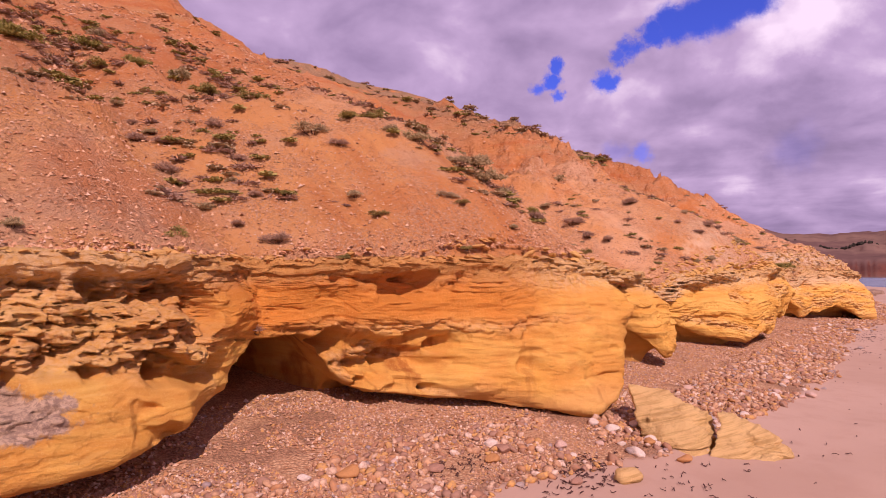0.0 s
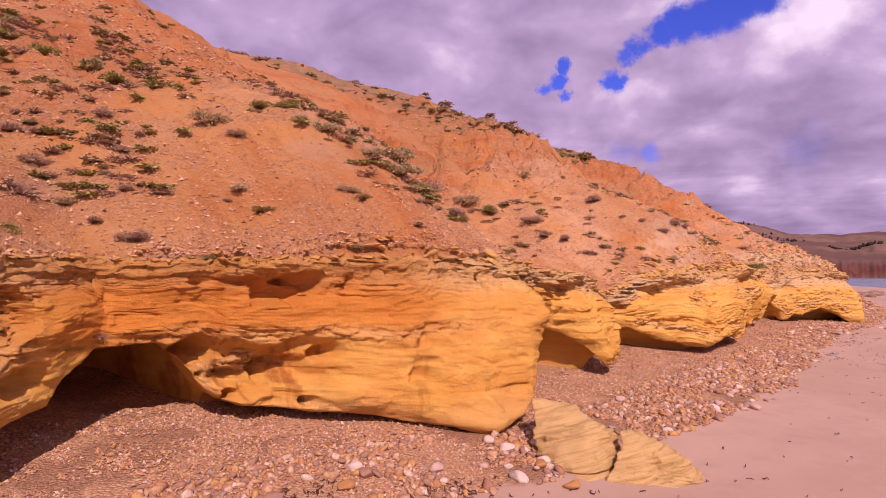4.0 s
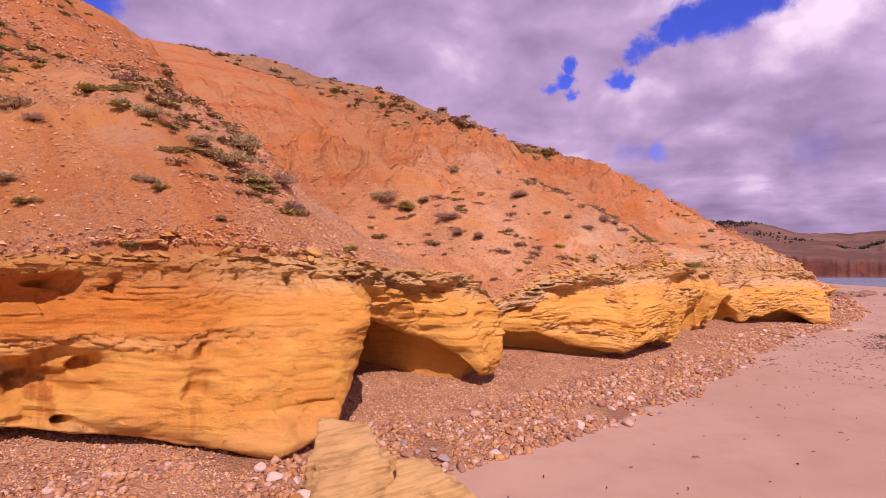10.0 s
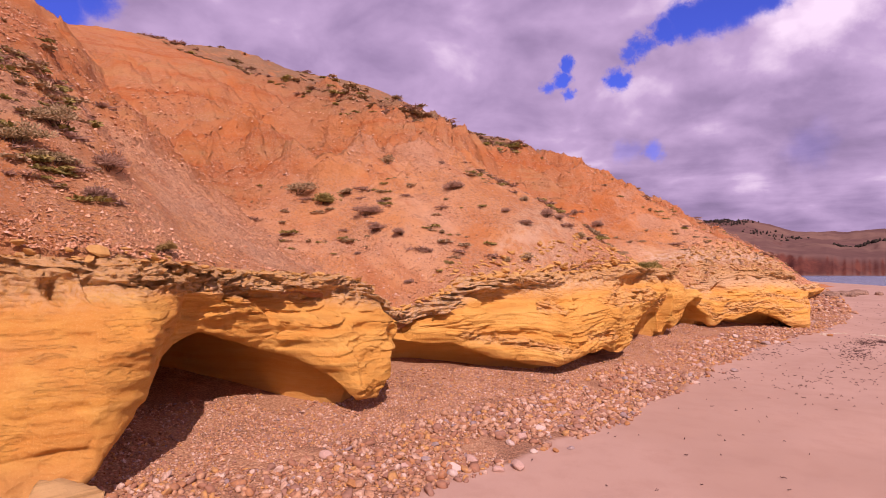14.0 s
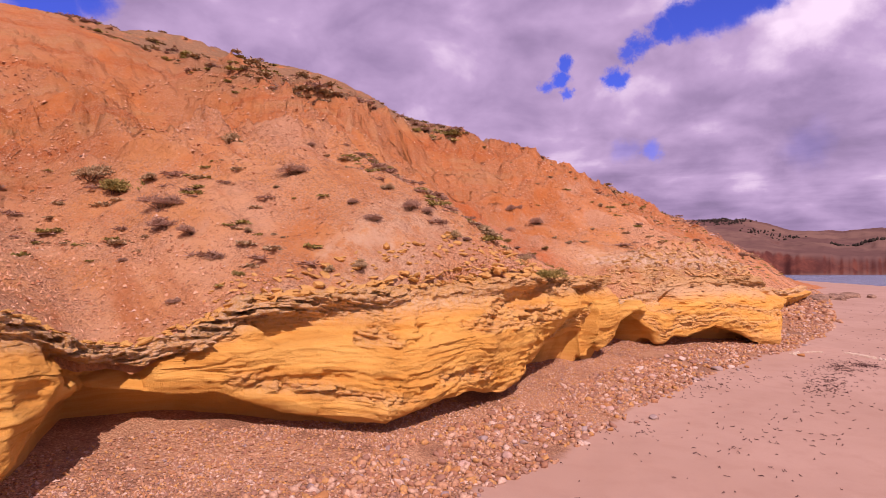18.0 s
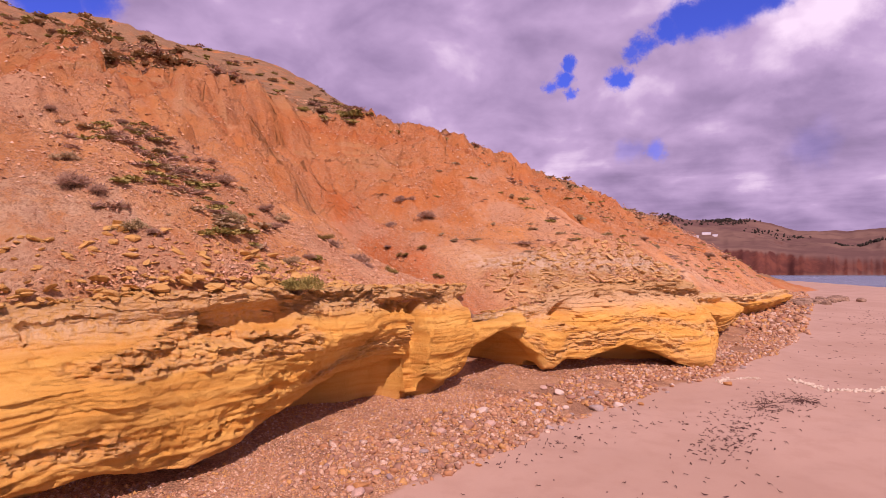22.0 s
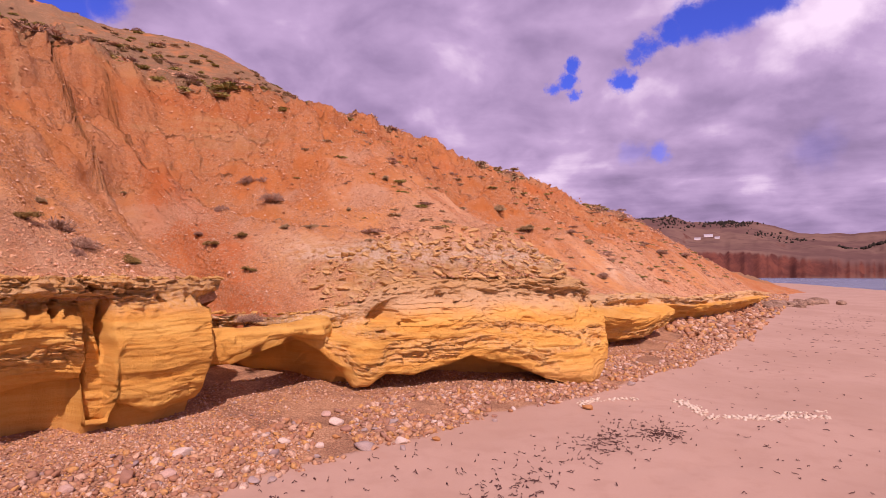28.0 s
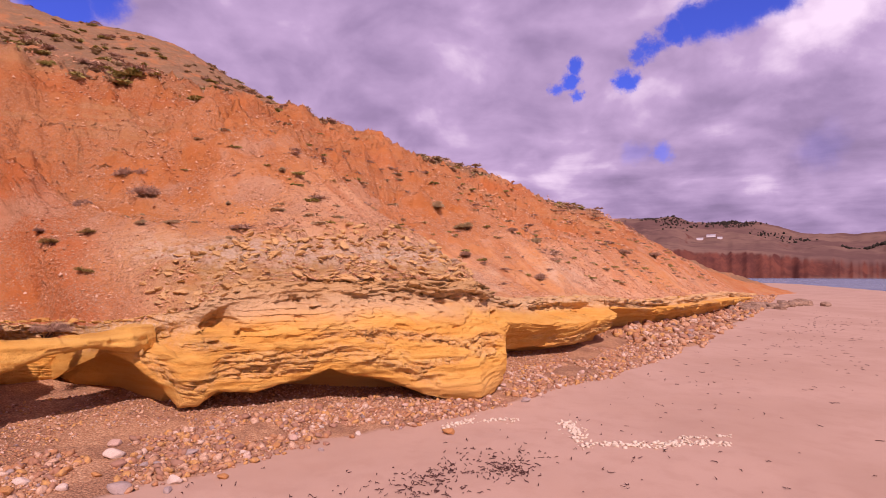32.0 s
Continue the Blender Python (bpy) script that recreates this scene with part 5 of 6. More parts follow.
def wedge_boulder(corners, label, seed):
    """A broken block: eight corners along and across the shore, rounded and weathered along its bedding."""
    bm = bmesh.new()
    bmesh.ops.create_cube(bm, size=2.0)
    bmesh.ops.subdivide_edges(bm, edges=bm.edges[:], cuts=31, use_grid_fill=True)
    v = np.array([p.co for p in bm.verts])
    ball = v / np.linalg.norm(v, axis=1)[:, None]
    v = 0.62 * v + 0.38 * ball * 1.25
    f = (v + 1) / 2
    c = np.array(corners).reshape(2, 2, 2, 3)
    q = 0
    for i in (0, 1):
        for j in (0, 1):
            for k in (0, 1):
                wt = (f[:, 0] if i else 1 - f[:, 0]) * (f[:, 1] if j else 1 - f[:, 1]) * (f[:, 2] if k else 1 - f[:, 2])
                q = q + wt[:, None] * c[i, j, k]
    middle = q.mean(0)
    out = (q - middle) / np.linalg.norm(q - middle, axis=1)[:, None]
    lean = q[:, 2] + 0.25 * q[:, 1] + 0.10 * q[:, 0]
    relief = 0.085 * rough(q[:, 0] * 2.2, q[:, 1] * 2.2, q[:, 2] * 2.2, 3, seed) + 0.030 * field(q[:, 0] * 1.2, q[:, 1] * 1.2, lean * 17, seed + 4) + 0.022 * field(q[:, 0] * 2.2, q[:, 1] * 2.2, lean * 38, seed + 5) - 0.03 * pockets(q[:, 1] * 5 + q[:, 0] * 3, lean * 9, seed, 0.35) + 0.010 * rough(q[:, 0] * 14, q[:, 1] * 14, q[:, 2] * 14, 2, seed + 6)
    hollow = np.exp(-(((q[:, 1] - middle[1] + 0.22) / 0.20) ** 2 + ((q[:, 2] - 0.84) / 0.10) ** 2)) * (q[:, 0] < middle[0])
    q = q + out * (relief - 0.12 * hollow)[:, None]
    for p, r in zip(bm.verts, q):
        p.co = place(*r)
    me = bpy.data.meshes.new("boulder")
    bm.to_mesh(me)
    bm.free()
    me.polygons.foreach_set("use_smooth", np.full(len(me.polygons), True))
    me.materials.append(BOULDER)
    return tagged(new("boulder", me), label, "boulder", "boulders below the cliff")


# corners in order: near and far along the shore, seaward and inland, foot and crown
wedge_boulder(((7.85, 2.40, 0.70), (8.40, 2.50, 1.12), (7.92, 3.05, 0.74), (8.72, 3.62, 1.56), (8.95, 2.30, 0.72), (8.98, 2.45, 1.30), (9.00, 3.30, 0.74), (9.02, 3.66, 1.54)),
              "pale yellow layered sandstone boulder with a hollow flank on the sand", 91)
wedge_boulder(((8.50, 1.48, 0.66), (8.82, 1.66, 0.96), (8.10, 2.30, 0.68), (8.72, 2.36, 1.30), (9.30, 1.50, 0.70), (9.15, 1.70, 0.98), (9.20, 2.30, 0.72), (9.10, 2.36, 1.32)),
              "pitted pale yellow sandstone boulder split from its neighbour", 95)
boulder("small_rock", 6.55, 2.72, (0.16, 0.10, 0.09), 20, "small yellow sandstone rock lying on dry seaweed", BOULDER, 97, 0.2, 0.3)
m, g = material("brown beach rock")
grit = g.noise(g.co, 5.0, 6.0, 0.7)
finish(g, g.mix(g.ramp(grit, 0.35, 0.65), (0.20, 0.125, 0.08), (0.42, 0.28, 0.18)), 0.9, grit, 0.8, 0.08, 0.2)
BROWN = m
for i in range(34):
    s = dice.uniform(64, 84)
    boulder("beach_rock", s, 6.6 - 0.09 * (s - 70) + dice.normal(0, 0.9), tuple(dice.uniform(0.2, 0.7) * np.array((1.0, 0.7, 0.42))), dice.uniform(0, 360), "brown angular rock lying on the sand below the far ledges", BROWN, 100 + 7 * i, 0.2, 0.35)["group"] = "rocks on the far sand"

# ---- shrubs ----


def leaf_material(name, a, b, c):
    m, g = material(name)
    pick = g.add("ShaderNodeNewGeometry").outputs["Random Per Island"]
    each = g.add("ShaderNodeObjectInfo").outputs["Random"]
    tone = g.mix(g.ramp(pick, 0.1, 0.9), a, b)
    tone = g.mix(g.math("MULTIPLY", each, 0.5), tone, c)
    finish(g, tone, 0.75, None, specular=0.2)
    return m


LEAVES = {"green": leaf_material("olive green leaves", (0.21, 0.19, 0.040), (0.40, 0.33, 0.08), (0.34, 0.25, 0.10)),
          "dark": leaf_material("dusty dark leaves", (0.29, 0.22, 0.09), (0.52, 0.40, 0.20), (0.50, 0.34, 0.20)),
          "dry": leaf_material("dry grey-brown twigs", (0.30, 0.175, 0.105), (0.52, 0.34, 0.22), (0.36, 0.21, 0.14)),
          "yellow": leaf_material("yellowish leaves", (0.20, 0.14, 0.035), (0.40, 0.28, 0.08), (0.28, 0.16, 0.05))}
m, g = material("grey-brown bark")
bark = g.noise(g.co, 40.0, 4.0)
finish(g, g.mix(bark, (0.10, 0.055, 0.035), (0.20, 0.125, 0.08)), 0.95, bark, 0.5, 0.01, 0.1)
BARK = m


def shrub_mesh(kind, seed):
    """Foliage of a low shrub about one metre wide: tufts of small leaves on an uneven dome."""
    r = np.random.default_rng(seed)
    tufts = 46 if kind != "dry" else 40
    lobes = int(r.integers(3, 6))
    la, lr, ls = r.uniform(0, 2 * math.pi, lobes), r.uniform(0.05, 0.36, lobes), r.uniform(0.10, 0.26, lobes)
    pick = r.integers(0, lobes, tufts)
    a, rad = r.uniform(0, 2 * math.pi, tufts), np.sqrt(r.uniform(0, 1, tufts))
    high = (0.02 + 0.75 * ls[pick] * (1 - 0.8 * rad ** 2) * r.uniform(0.3, 1.2, tufts))
    centre = np.stack((lr[pick] * np.cos(la[pick]) + ls[pick] * rad * np.cos(a), 0.8 * (lr[pick] * np.sin(la[pick]) + ls[pick] * rad * np.sin(a)), high), -1)
    per = 50
    n = tufts * per
    out = r.normal(size=(n, 3))
    out /= np.linalg.norm(out, axis=1)[:, None]
    out[:, 2] = np.abs(out[:, 2]) * 0.9 + 0.1
    root = np.repeat(centre, per, 0) + out * r.uniform(0.01, 0.10, (n, 1))
    length, width = (r.uniform(0.025, 0.06, n), r.uniform(0.008, 0.018, n)) if kind != "dry" else (r.uniform(0.05, 0.11, n), r.uniform(0.004, 0.010, n))
    side = np.cross(out, r.normal(size=(n, 3)))
    side /= np.linalg.norm(side, axis=1)[:, None] + 1e-6
    droop = np.array((0, 0, -0.25))
    tip = root + (out + droop * r.uniform(0, 1, (n, 1))) * length[:, None]
    mid = root + out * (length * 0.5)[:, None]
    v = np.stack((root, mid + side * width[:, None], tip, mid - side * width[:, None]), 1)
    f = np.arange(n * 4).reshape(n, 4)
    return mesh_of("foliage", v.reshape(-1, 3), f, LEAVES[kind], smooth=False), centre


def stem_mesh(centre, seed):
    """Thin tapered stems from the root to the tufts."""
    r = np.random.default_rng(seed)
    v, f = [], []
    for c in centre[:14]:
        foot = np.array((c[0] * 0.15, c[1] * 0.15, -0.08))
        knee = foot + (c - foot) * 0.5 + r.normal(0, 0.03, 3)
        for q, w0 in ((foot, 0.014), (knee, 0.010), (c, 0.004)):
            for k in range(3):
                v.append(q + w0 * np.array((math.cos(2.1 * k), math.sin(2.1 * k), 0)))
        b = len(v) - 9
        for row in (0, 3):
            for k in range(3):
                f.append((b + row + k, b + row + (k + 1) % 3, b + row + 3 + (k + 1) % 3, b + row + 3 + k))
    return mesh_of("stem", v, f, BARK)


SHRUB_WORDS = {"green": "low olive-green coastal shrub growing on the slope", "dark": "dusty dark green shrub rooted in the gravelly slope",
               "dry": "dry grey-brown twiggy bush on the bare slope", "yellow": "small yellowish saltbush on the slope"}
SHRUB_SCRUB = {"dark": "low dusty green scrub covering the upper slope", "green": "olive-green scrub along the skyline", "dry": "dry brown scrub on the upper slope"}
protos = {}


def shrub(kind, s, d, size, on=None):
    variant = int(dice.integers(0, 4))
    z = float(hill(s, d)) if on is None else on
    m = Matrix.Translation(place(s, d, z - 0.03 * size)) @ pose(0, 0, 0, dice.uniform(-8, 8), dice.uniform(-8, 8), dice.uniform(0, 360)) @ Matrix.Diagonal((size, size, size * dice.uniform(0.75, 1.1), 1))
    if (kind, variant) not in protos:
        ob = new("shrub")
        me, centre = shrub_mesh(kind, 300 + variant + 10 * len(kind))
        leaves = new("foliage", me)
        leaves.parent = ob
        stems = new("stem", stem_mesh(centre, 400 + variant))
        stems.parent = ob
        tagged(ob, SHRUB_WORDS[kind], "shrub", "shrubs on the hillside")
        protos[kind, variant] = ob
        ob.matrix_basis = m
        protos[kind, variant, "scale"] = m.to_scale()
        return ob
    first = protos[kind, variant]
    k = protos[kind, variant, "scale"]
    return copy_thing(first, m @ Matrix.Diagonal((1 / k[0], 1 / k[1], 1 / k[2], 1)))


GREEN = (3.5, 13.4, 1.21, 3.5, 7.3, 0.57, 4.8, 13.6, 0.73, 4.9, 14.6, 0.77, 5.5, 13.5, 0.69, 5.5, 6.4, 0.24, 6.4, 11.9, 0.86, 6.7, 11.2, 0.84, 7.3, 5.6, 0.25, 8.0, 9.1, 0.70,
         8.3, 8.8, 0.60, 8.7, 7.7, 0.38, 10.4, 5.0, 0.27, 16.7, 10.2, 1.18, 17.1, 6.1, 0.31, 22.6, 4.4, 0.54, 31.3, 15.6, 0.60)
DARK_A = (1.8, 7.3, 0.35, 4.4, 17.0, 1.12, 4.4, 11.7, 0.42, 4.5, 8.3, 0.68, 4.6, 10.5, 0.30, 5.0, 8.6, 0.36, 5.2, 9.4, 0.39, 5.3, 15.2, 0.81, 6.2, 13.1, 1.15, 6.4, 7.2, 0.41, 6.8, 8.8, 0.68,
          7.1, 10.7, 0.36, 7.8, 6.4, 0.34, 8.0, 8.0, 0.66, 8.1, 22.7, 0.81, 8.3, 7.6, 0.66, 8.4, 5.5, 0.33, 8.8, 7.1, 0.55, 9.1, 6.6, 0.76, 9.5, 6.4, 0.55, 9.8, 7.3, 0.81)
DARK_B = (16.6, 11.2, 1.05, 17.4, 9.9, 0.52, 17.7, 6.9, 0.28, 18.1, 6.7, 0.22, 18.4, 5.4, 0.37, 18.8, 5.2, 0.45, 18.8, 7.7, 0.25, 19.6, 10.9, 0.96, 20.7, 6.5, 0.43, 21.0, 5.0, 0.50, 21.7, 7.8, 0.32,
          22.8, 5.8, 0.52, 23.4, 5.0, 0.42, 24.9, 7.4, 0.57, 26.2, 8.6, 0.31, 28.9, 11.8, 0.29, 29.6, 12.1, 0.23, 31.1, 9.6, 0.29, 31.2, 8.0, 0.30, 31.3, 9.2, 0.30)
DARK_C = (31.5, 8.7, 0.29, 31.6, 7.7, 0.40, 32.2, 6.1, 0.28, 32.3, 8.0, 0.22, 33.2, 8.1, 0.26, 35.1, 8.6, 0.42, 43.4, 10.6, 1.0, 43.6, 9.2, 0.87, 47.0, 8.3, 0.71, 67.0, 10.0, 0.78)
DRY_A = (2.8, 11.6, 0.28, 4.3, 10.4, 0.58, 4.4, 9.4, 0.64, 4.5, 11.1, 0.41, 4.6, 10.1, 0.39, 4.6, 7.7, 0.37, 4.9, 7.2, 0.40, 5.1, 8.1, 0.40, 5.4, 9.1, 0.38, 5.5, 10.0, 0.52, 6.0, 7.3, 0.18, 6.1, 7.1, 0.22,
         6.9, 8.2, 0.41, 9.7, 5.9, 0.65, 10.4, 7.0, 0.83, 16.1, 8.1, 0.25, 16.3, 6.6, 0.26, 16.9, 8.1, 0.63, 17.1, 6.7, 0.50, 17.1, 8.9, 0.73, 17.1, 7.6, 0.52, 19.4, 7.9, 0.77, 19.6, 5.7, 0.63, 19.7, 6.4, 0.40)
DRY_B = (20.6, 5.7, 0.61, 20.8, 5.5, 0.41, 21.2, 4.9, 0.30, 21.5, 10.2, 0.37, 21.7, 10.1, 0.45, 22.0, 4.9, 0.37, 22.5, 9.4, 0.37, 22.6, 8.6, 0.62, 23.1, 7.9, 0.51, 23.6, 5.9, 0.37, 23.7, 7.8, 0.82,
         24.1, 6.6, 0.53, 24.2, 5.5, 0.50, 24.4, 7.4, 0.54, 26.3, 7.4, 0.97, 26.3, 6.3, 0.57, 26.6, 6.8, 0.77, 29.6, 9.2, 0.40, 30.9, 10.2, 0.69, 32.0, 9.9, 0.8, 32.1, 10.8, 0.9, 33.5, 6.1, 0.35)
DRY_C = (41.6, 7.6, 0.77, 43.1, 12.0, 1.0, 43.5, 5.8, 0.84, 44.8, 7.9, 0.70, 55.4, 8.3, 1.1, 61.0, 8.8, 1.1)
YELLOW = (6.5, 6.7, 0.36, 7.9, 6.1, 0.29, 10.4, 5.2, 0.40, 23.0, 11.8, 0.39, 25.6, 7.0, 0.57, 27.1, 6.4, 0.48, 29.7, 8.6, 0.40, 30.0, 7.6, 0.40, 30.3, 8.5, 0.39, 33.1, 5.6, 0.53, 35.8, 5.0, 0.51)
for kind, lists in (("green", (GREEN,)), ("dark", (DARK_A, DARK_B, DARK_C)), ("dry", (DRY_A, DRY_B, DRY_C)), ("yellow", (YELLOW,))):
    for values in lists:
        for s, d, size in zip(values[0::3], values[1::3], values[2::3]):
            shrub(kind, s, d, 1.15 * size)
# small bushes rooted in the rock face
shrub("dry", 3.55, 6.9, 0.32, 2.62)
shrub("dry", 4.45, 6.9, 0.42, 2.42)
shrub("dry", 28.9, 5.9, 0.75, 2.55)
shrub("green", 22.9, 4.1, 0.8, 3.42)
shrub("dry", 28.0, 40.2, 1.9)
# scrub over the upper slope, too dense to count
for kind, n in (("dark", 1400), ("green", 800), ("dry", 650)):
    s = 23 + 85 * dice.uniform(0, 1, n) ** 1.35
    d = along(HILL_D, s) + 10.6 + 32 * dice.uniform(0, 1, n) ** 2.1
    ok = field(s * 0.3, d * 0.3, 0.0, 66) > -0.45
    s, d = s[ok], d[ok]
    s = np.concatenate((s, dice.uniform(-6, 12, n // 22)))
    d = np.concatenate((d, dice.uniform(11, 24, len(s) - len(d))))
    # bands that follow the crests of the two spurs
    for s0, run, e0, e1, count in ((8.9, 0.16, 1.0, 8.5, 80), (22.3, 0.10, 0.8, 6.0, 60), (15.2, 0.1, 2.5, 7.0, 10), (4.5, 0.20, 1.2, 5.5, 26), (2.0, 0.30, 5.0, 11.0, 46), (6.0, 0.15, 5.0, 10.5, 40), (17.5, 0.1, 0.6, 5.0, 14), (34.5, 0.1, 2.0, 9.0, 16), (39.0, 0.15, 1.5, 10.0, 26), (42.5, 0.2, 1.0, 9.0, 18), (46.5, 0.2, 1.0, 10.0, 34), (51.0, 0.2, 1.0, 10.0, 26), (55.5, 0.2, 1.0, 11.0, 36), (62.0, 0.2, 1.0, 11.0, 40), (69.0, 0.2, 1.0, 11.0, 40)):
        up = dice.uniform(e0, e1, count)
        at = s0 + run * up + dice.normal(0, 0.6 if s0 < 30 else 1.1, count)
        s, d = np.concatenate((s, at)), np.concatenate((d, along(TOP_D, at) + up))
    size = dice.uniform(0.3, 0.95, len(s)) * np.where((s > 24) & (d > along(TOP_D, s) + 10), 1.2, 0.62)
    leaf, _ = shrub_mesh(kind, 900 + n)
    base = np.zeros(len(leaf.vertices) * 3, np.float32)
    leaf.vertices.foreach_get("co", base)
    base = base.reshape(-1, 4, 3)[:: 16].reshape(-1, 3).astype(float)      # some of the leaves, made larger
    grown = base.reshape(-1, 4, 3)
    base = (grown.mean(1, keepdims=True) + (grown - grown.mean(1, keepdims=True)) * 3.4).reshape(-1, 3)
    turn = yaws(len(s))
    v = np.einsum("nij,kj->nki", turn, base) * size[:, None, None] * np.array((1.25, 1.25, 0.75))
    v += np.stack((U[0] * s + N[0] * d, U[1] * s + N[1] * d, hill(s, d) - 0.04), -1)[:, None]
    f = np.arange(v.shape[0] * v.shape[1]).reshape(-1, 4)
    tagged(new("scrub", mesh_of("scrub", v.reshape(-1, 3), f, LEAVES[kind], smooth=False)), SHRUB_SCRUB[kind], "scrub", kind="stuff")

# ---- seaweed and pale foam cast up on the sand ----
m, g = material("dry dark seaweed")
finish(g, g.mix(g.noise(g.co, 20.0, 3.0), (0.055, 0.020, 0.016), (0.12, 0.05, 0.035)), 0.7, None, specular=0.3)
WEED = m


def weed(name, spots, label, stuff=True):
    """Curled ribbons of seaweed lying flat."""
    v, f = [], []
    for s0, d0, rs, rd, n, size in spots:
        for i in range(n):
            s, d = s0 + rs * dice.normal(), d0 + rd * dice.normal()
            a, bend, length = dice.uniform(0, 6.28), dice.normal(0, 1.2), 0.72 * size * dice.uniform(0.4, 1.5)
            w0, b = 0.003 + 0.045 * length * dice.uniform(0.4, 1.2), len(v)
            for k in range(6):
                s += length / 5 * math.cos(a)
                d += length / 5 * math.sin(a)
                a += bend / 5
                wide = w0 * (1 - abs(k - 2.5) / 3.2)
                z = float(beach(s, d)) + 0.010 + 0.012 * abs(dice.normal())
                for g0 in (-1, 1):
                    v.append(place(s - g0 * wide * math.sin(a), d + g0 * wide * math.cos(a), z + 0.004 * g0))
            f += [(b + 2 * k, b + 2 * k + 1, b + 2 * k + 3, b + 2 * k + 2) for k in range(5)]
    ob = new(name, mesh_of(name, [tuple(q) for q in v], f, WEED))
    mod = ob.modifiers.new("thickness", "SOLIDIFY")
    mod.thickness = 0.004
    return tagged(ob, label, "seaweed", kind="stuff")


weed("seaweed", ((31.7, 0.05, 0.45, 0.16, 90, 0.10), (32.6, -0.5, 0.22, 0.16, 90, 0.10), (33.0, 0.1, 0.5, 0.3, 40, 0.08), (31.5, -0.3, 0.5, 0.3, 60, 0.09), (29.0, -0.1, 0.8, 0.25, 120, 0.10), (28.0, -0.1, 0.6, 0.3, 60, 0.10),
                 (30.2, 0.5, 0.8, 0.3, 40, 0.09), (33.0, -0.45, 0.3, 0.15, 40, 0.09)), "dark dry seaweed drifts on the pink sand")
weed("seaweed", ((6.5, 3.2, 0.35, 0.22, 110, 0.11), (6.0, 3.1, 0.3, 0.25, 50, 0.10), (5.4, 4.3, 0.3, 0.15, 60, 0.08), (7.0, 2.2, 0.6, 0.3, 40, 0.09), (9.0, 0.9, 1.2, 0.6, 20, 0.08), (25.0, -0.3, 2.0, 0.5, 60, 0.09), (22.0, 1.9, 0.8, 0.35, 40, 0.09),
                 (22.5, 0.2, 1.2, 0.7, 50, 0.08), (28.0, 1.75, 1.2, 0.4, 60, 0.09), (26.0, 2.0, 0.8, 0.25, 40, 0.10)), "thin scraps of dark seaweed strewn on the sand")
weed("seaweed", ((18.0, 0.5, 5.0, 0.8, 70, 0.07), (36.0, -1.0, 4.0, 1.2, 90, 0.08), (33.0, -2.6, 1.5, 0.8, 30, 0.12), (48.0, -1.0, 6.0, 1.5, 120, 0.16), (62.0, 0.5, 6.0, 1.5, 120, 0.2)), "scattered strands of dark seaweed on the open sand")

m, g = material("cream foam")
finish(g, g.mix(g.noise(g.co, 12.0, 4.0), (0.62, 0.50, 0.33), (0.78, 0.70, 0.54)), 0.7, g.noise(g.co, 60.0, 3.0), 0.4, 0.01, 0.3)
FOAM = m
s, d = [], []
for s0, d0, s1, d1, n in ((33.5, 1.45, 34.5, 1.5, 60), (34.4, 1.3, 34.9, 0.9, 40), (35.5, 0.25, 34.9, -0.3, 90), (35.2, -0.1, 34.3, -0.75, 70), (34.6, -0.8, 35.0, -1.3, 60), (35.0, -1.25, 35.5, -1.7, 60), (35.5, -1.6, 36.3, -2.3, 60), (35.9, -1.6, 36.7, -2.2, 30)):
    k = dice.uniform(0, 1, n)
    s += list(s0 + (s1 - s0) * k + dice.normal(0, 0.09, n))
    d += list(d0 + (d1 - d0) * k + dice.normal(0, 0.07, n))
s, d = np.array(s), np.array(d)
size = dice.uniform(0.02, 0.085, len(s))
heap("sea_foam", s, d, beach(s, d) + 0.15 * size, size, FOAM, flat=(0.4, 0.7), jag=0.2)
tagged(scene.collection.objects[-1], "lumpy cream-coloured dried foam lines on the sand", "sea foam", kind="stuff")

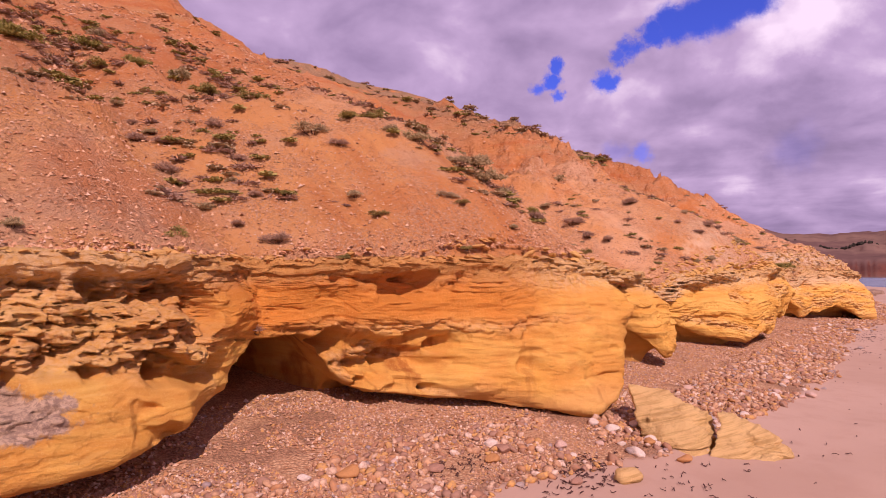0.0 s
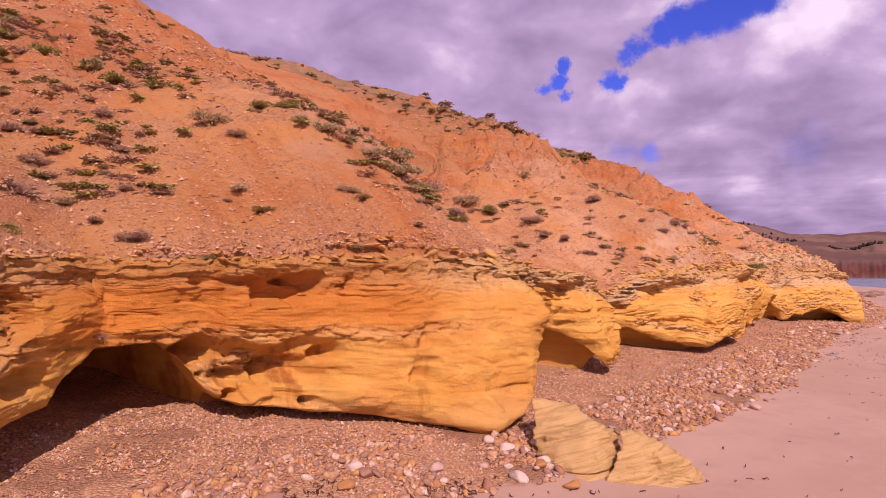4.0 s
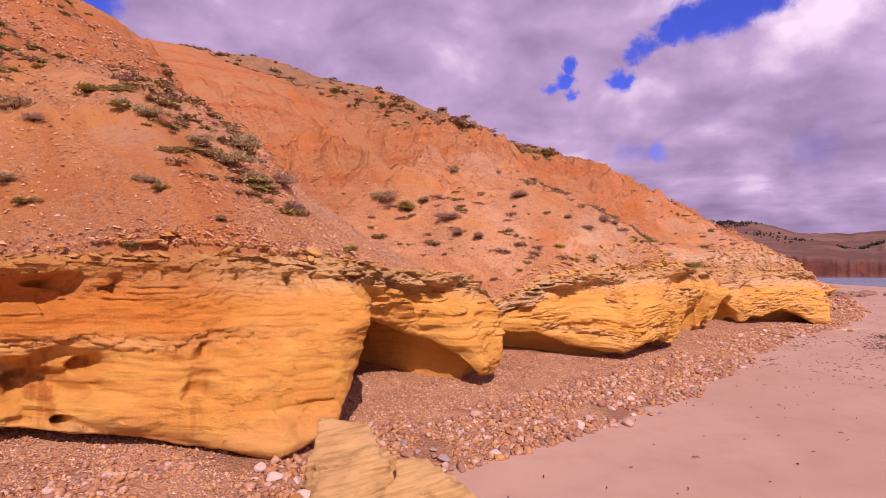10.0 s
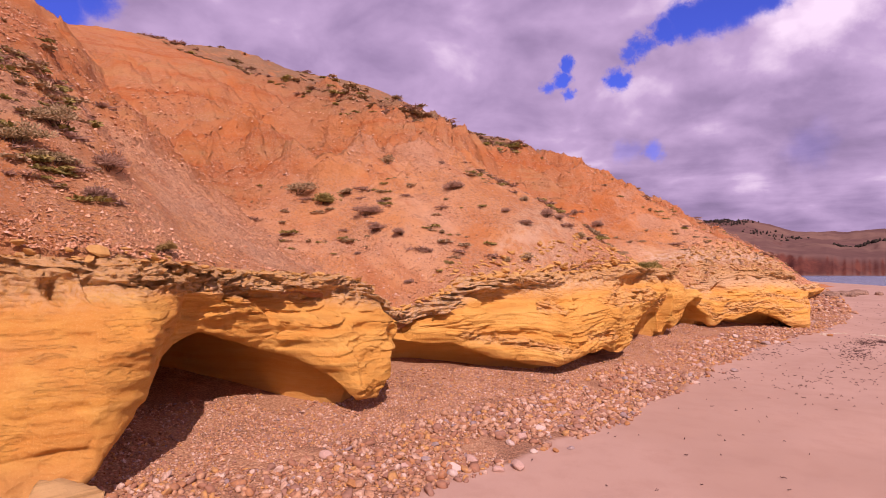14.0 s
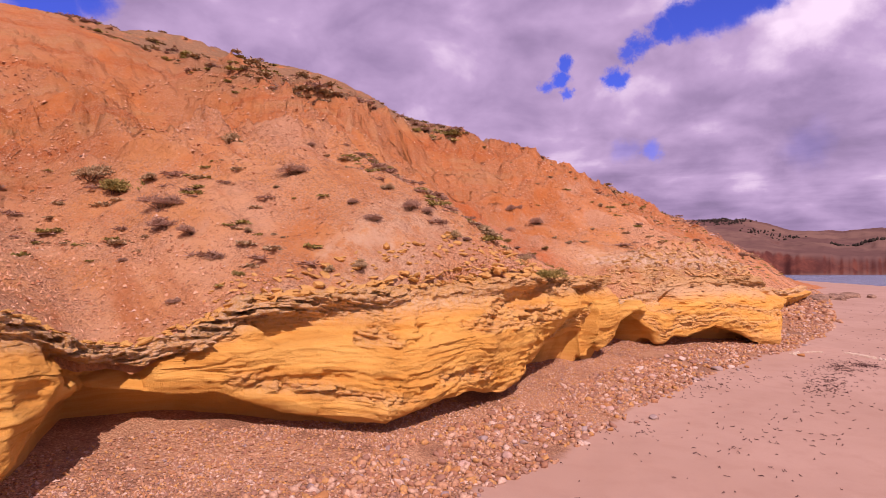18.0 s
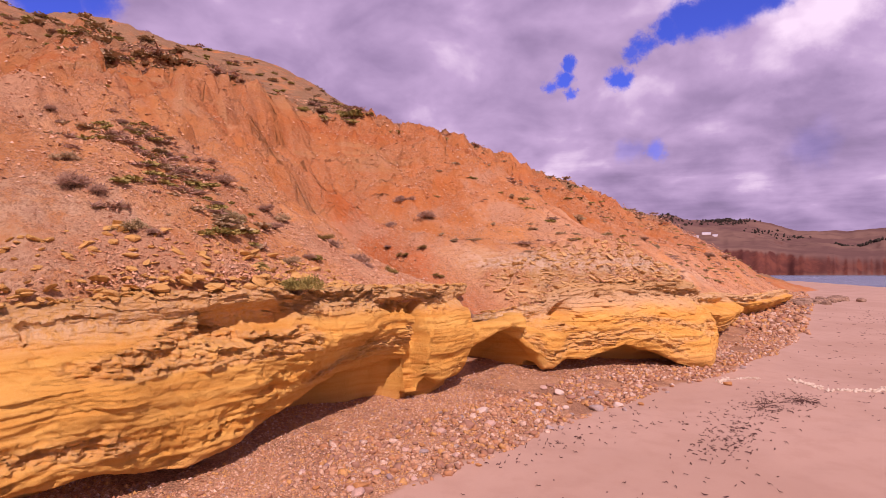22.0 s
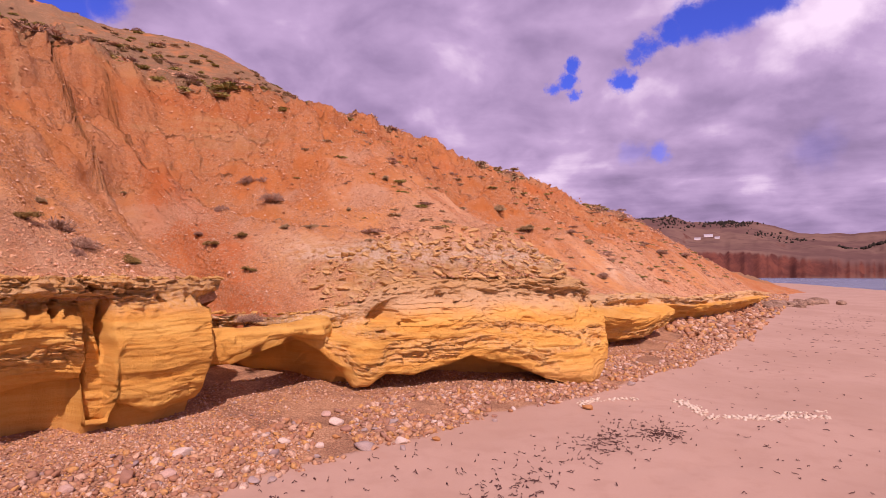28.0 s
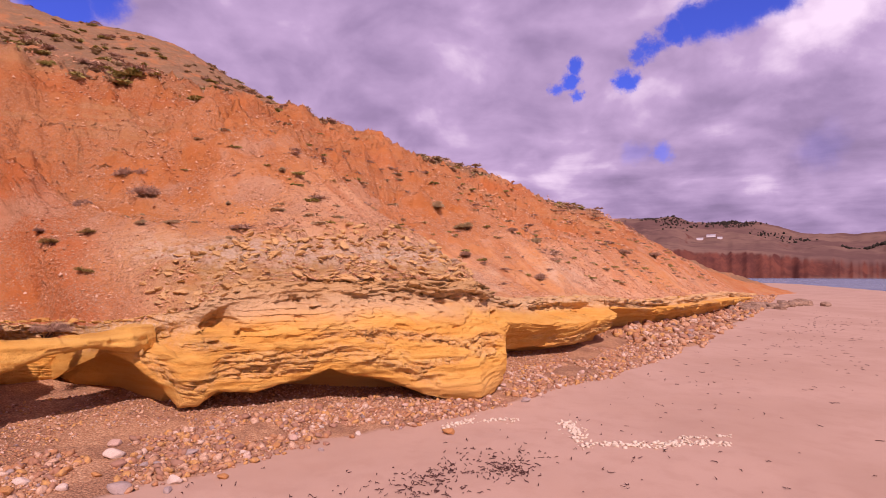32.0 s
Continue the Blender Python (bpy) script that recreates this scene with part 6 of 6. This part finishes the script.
# ---- trees and farm buildings on the far hills ----
m, g = material("far woods")
finish(g, g.mix(g.noise(g.co, 0.05, 3.0), (0.030, 0.026, 0.022), (0.060, 0.050, 0.036)), 1.0, None, specular=0.0)
xs = []
for a0, r0, sa, sr, n in ((20.0, 2350, 1.0, 110, 110), (24.4, 2450, 0.9, 100, 220), (28.6, 2150, 1.3, 90, 50), (33.5, 1500, 0.5, 20, 24), (35.5, 1490, 0.6, 20, 20), (18.0, 2500, 1.0, 100, 60)):
    for i in range(n):
        a, r = radians(a0 + sa * dice.normal()), r0 + sr * dice.normal()
        x, y = 10 + r * math.sin(a), 10 + r * math.cos(a)
        xs.append((x, y, far_height(x, y), dice.uniform(4.0, 8.5)))
xs = np.array(xs)
heap("far_woods", xs[:, 0] * U[0] + xs[:, 1] * U[1], xs[:, 0] * N[0] + xs[:, 1] * N[1], xs[:, 2] + 0.3 * xs[:, 3], xs[:, 3], m, flat=(0.8, 1.2), jag=0.25)
tagged(scene.collection.objects[-1], "dark clumps of trees on the distant hills", "trees", kind="stuff")
m, g = material("white farm wall")
finish(g, g.mix(g.noise(g.co, 0.5, 3.0), (0.75, 0.73, 0.70), (0.82, 0.80, 0.78)), 0.8)
FARM = m
m, g = material("grey iron roof")
finish(g, g.mix(g.noise(g.co, 0.4, 3.0), (0.42, 0.42, 0.44), (0.55, 0.55, 0.57)), 0.5)
for a, r, long in ((22.3, 1420, 13), (23.2, 1430, 18), (23.9, 1415, 10)):
    x, y = 10 + r * math.sin(radians(a)), 10 + r * math.cos(radians(a))
    house = new("farm_building")
    house.matrix_world = Matrix.Translation((x, y, far_height(x, y) - 0.5)) @ pose(0, 0, 0, 0, 0, -a)
    bm = bmesh.new()
    bmesh.ops.create_cube(bm, size=1.0, matrix=Matrix.Translation((0, 0, 2.0)) @ Matrix.Diagonal((long, 8, 4, 1)))
    part("wall", bm, FARM, house)
    bm = bmesh.new()
    corner = [bm.verts.new(q) for q in ((-long / 2 - 0.4, -4.5, 4), (long / 2 + 0.4, -4.5, 4), (long / 2 + 0.4, 4.5, 4), (-long / 2 - 0.4, 4.5, 4), (-long / 2 - 0.4, 0, 6), (long / 2 + 0.4, 0, 6))]
    for q in ((0, 1, 5, 4), (2, 3, 4, 5), (0, 4, 3), (1, 2, 5), (3, 2, 1, 0)):
        bm.faces.new([corner[k] for k in q])
    part("roof", bm, m, house, "pale grey pitched roof")
    tagged(house, "small white farm building on the distant plateau", "building", "farm buildings")
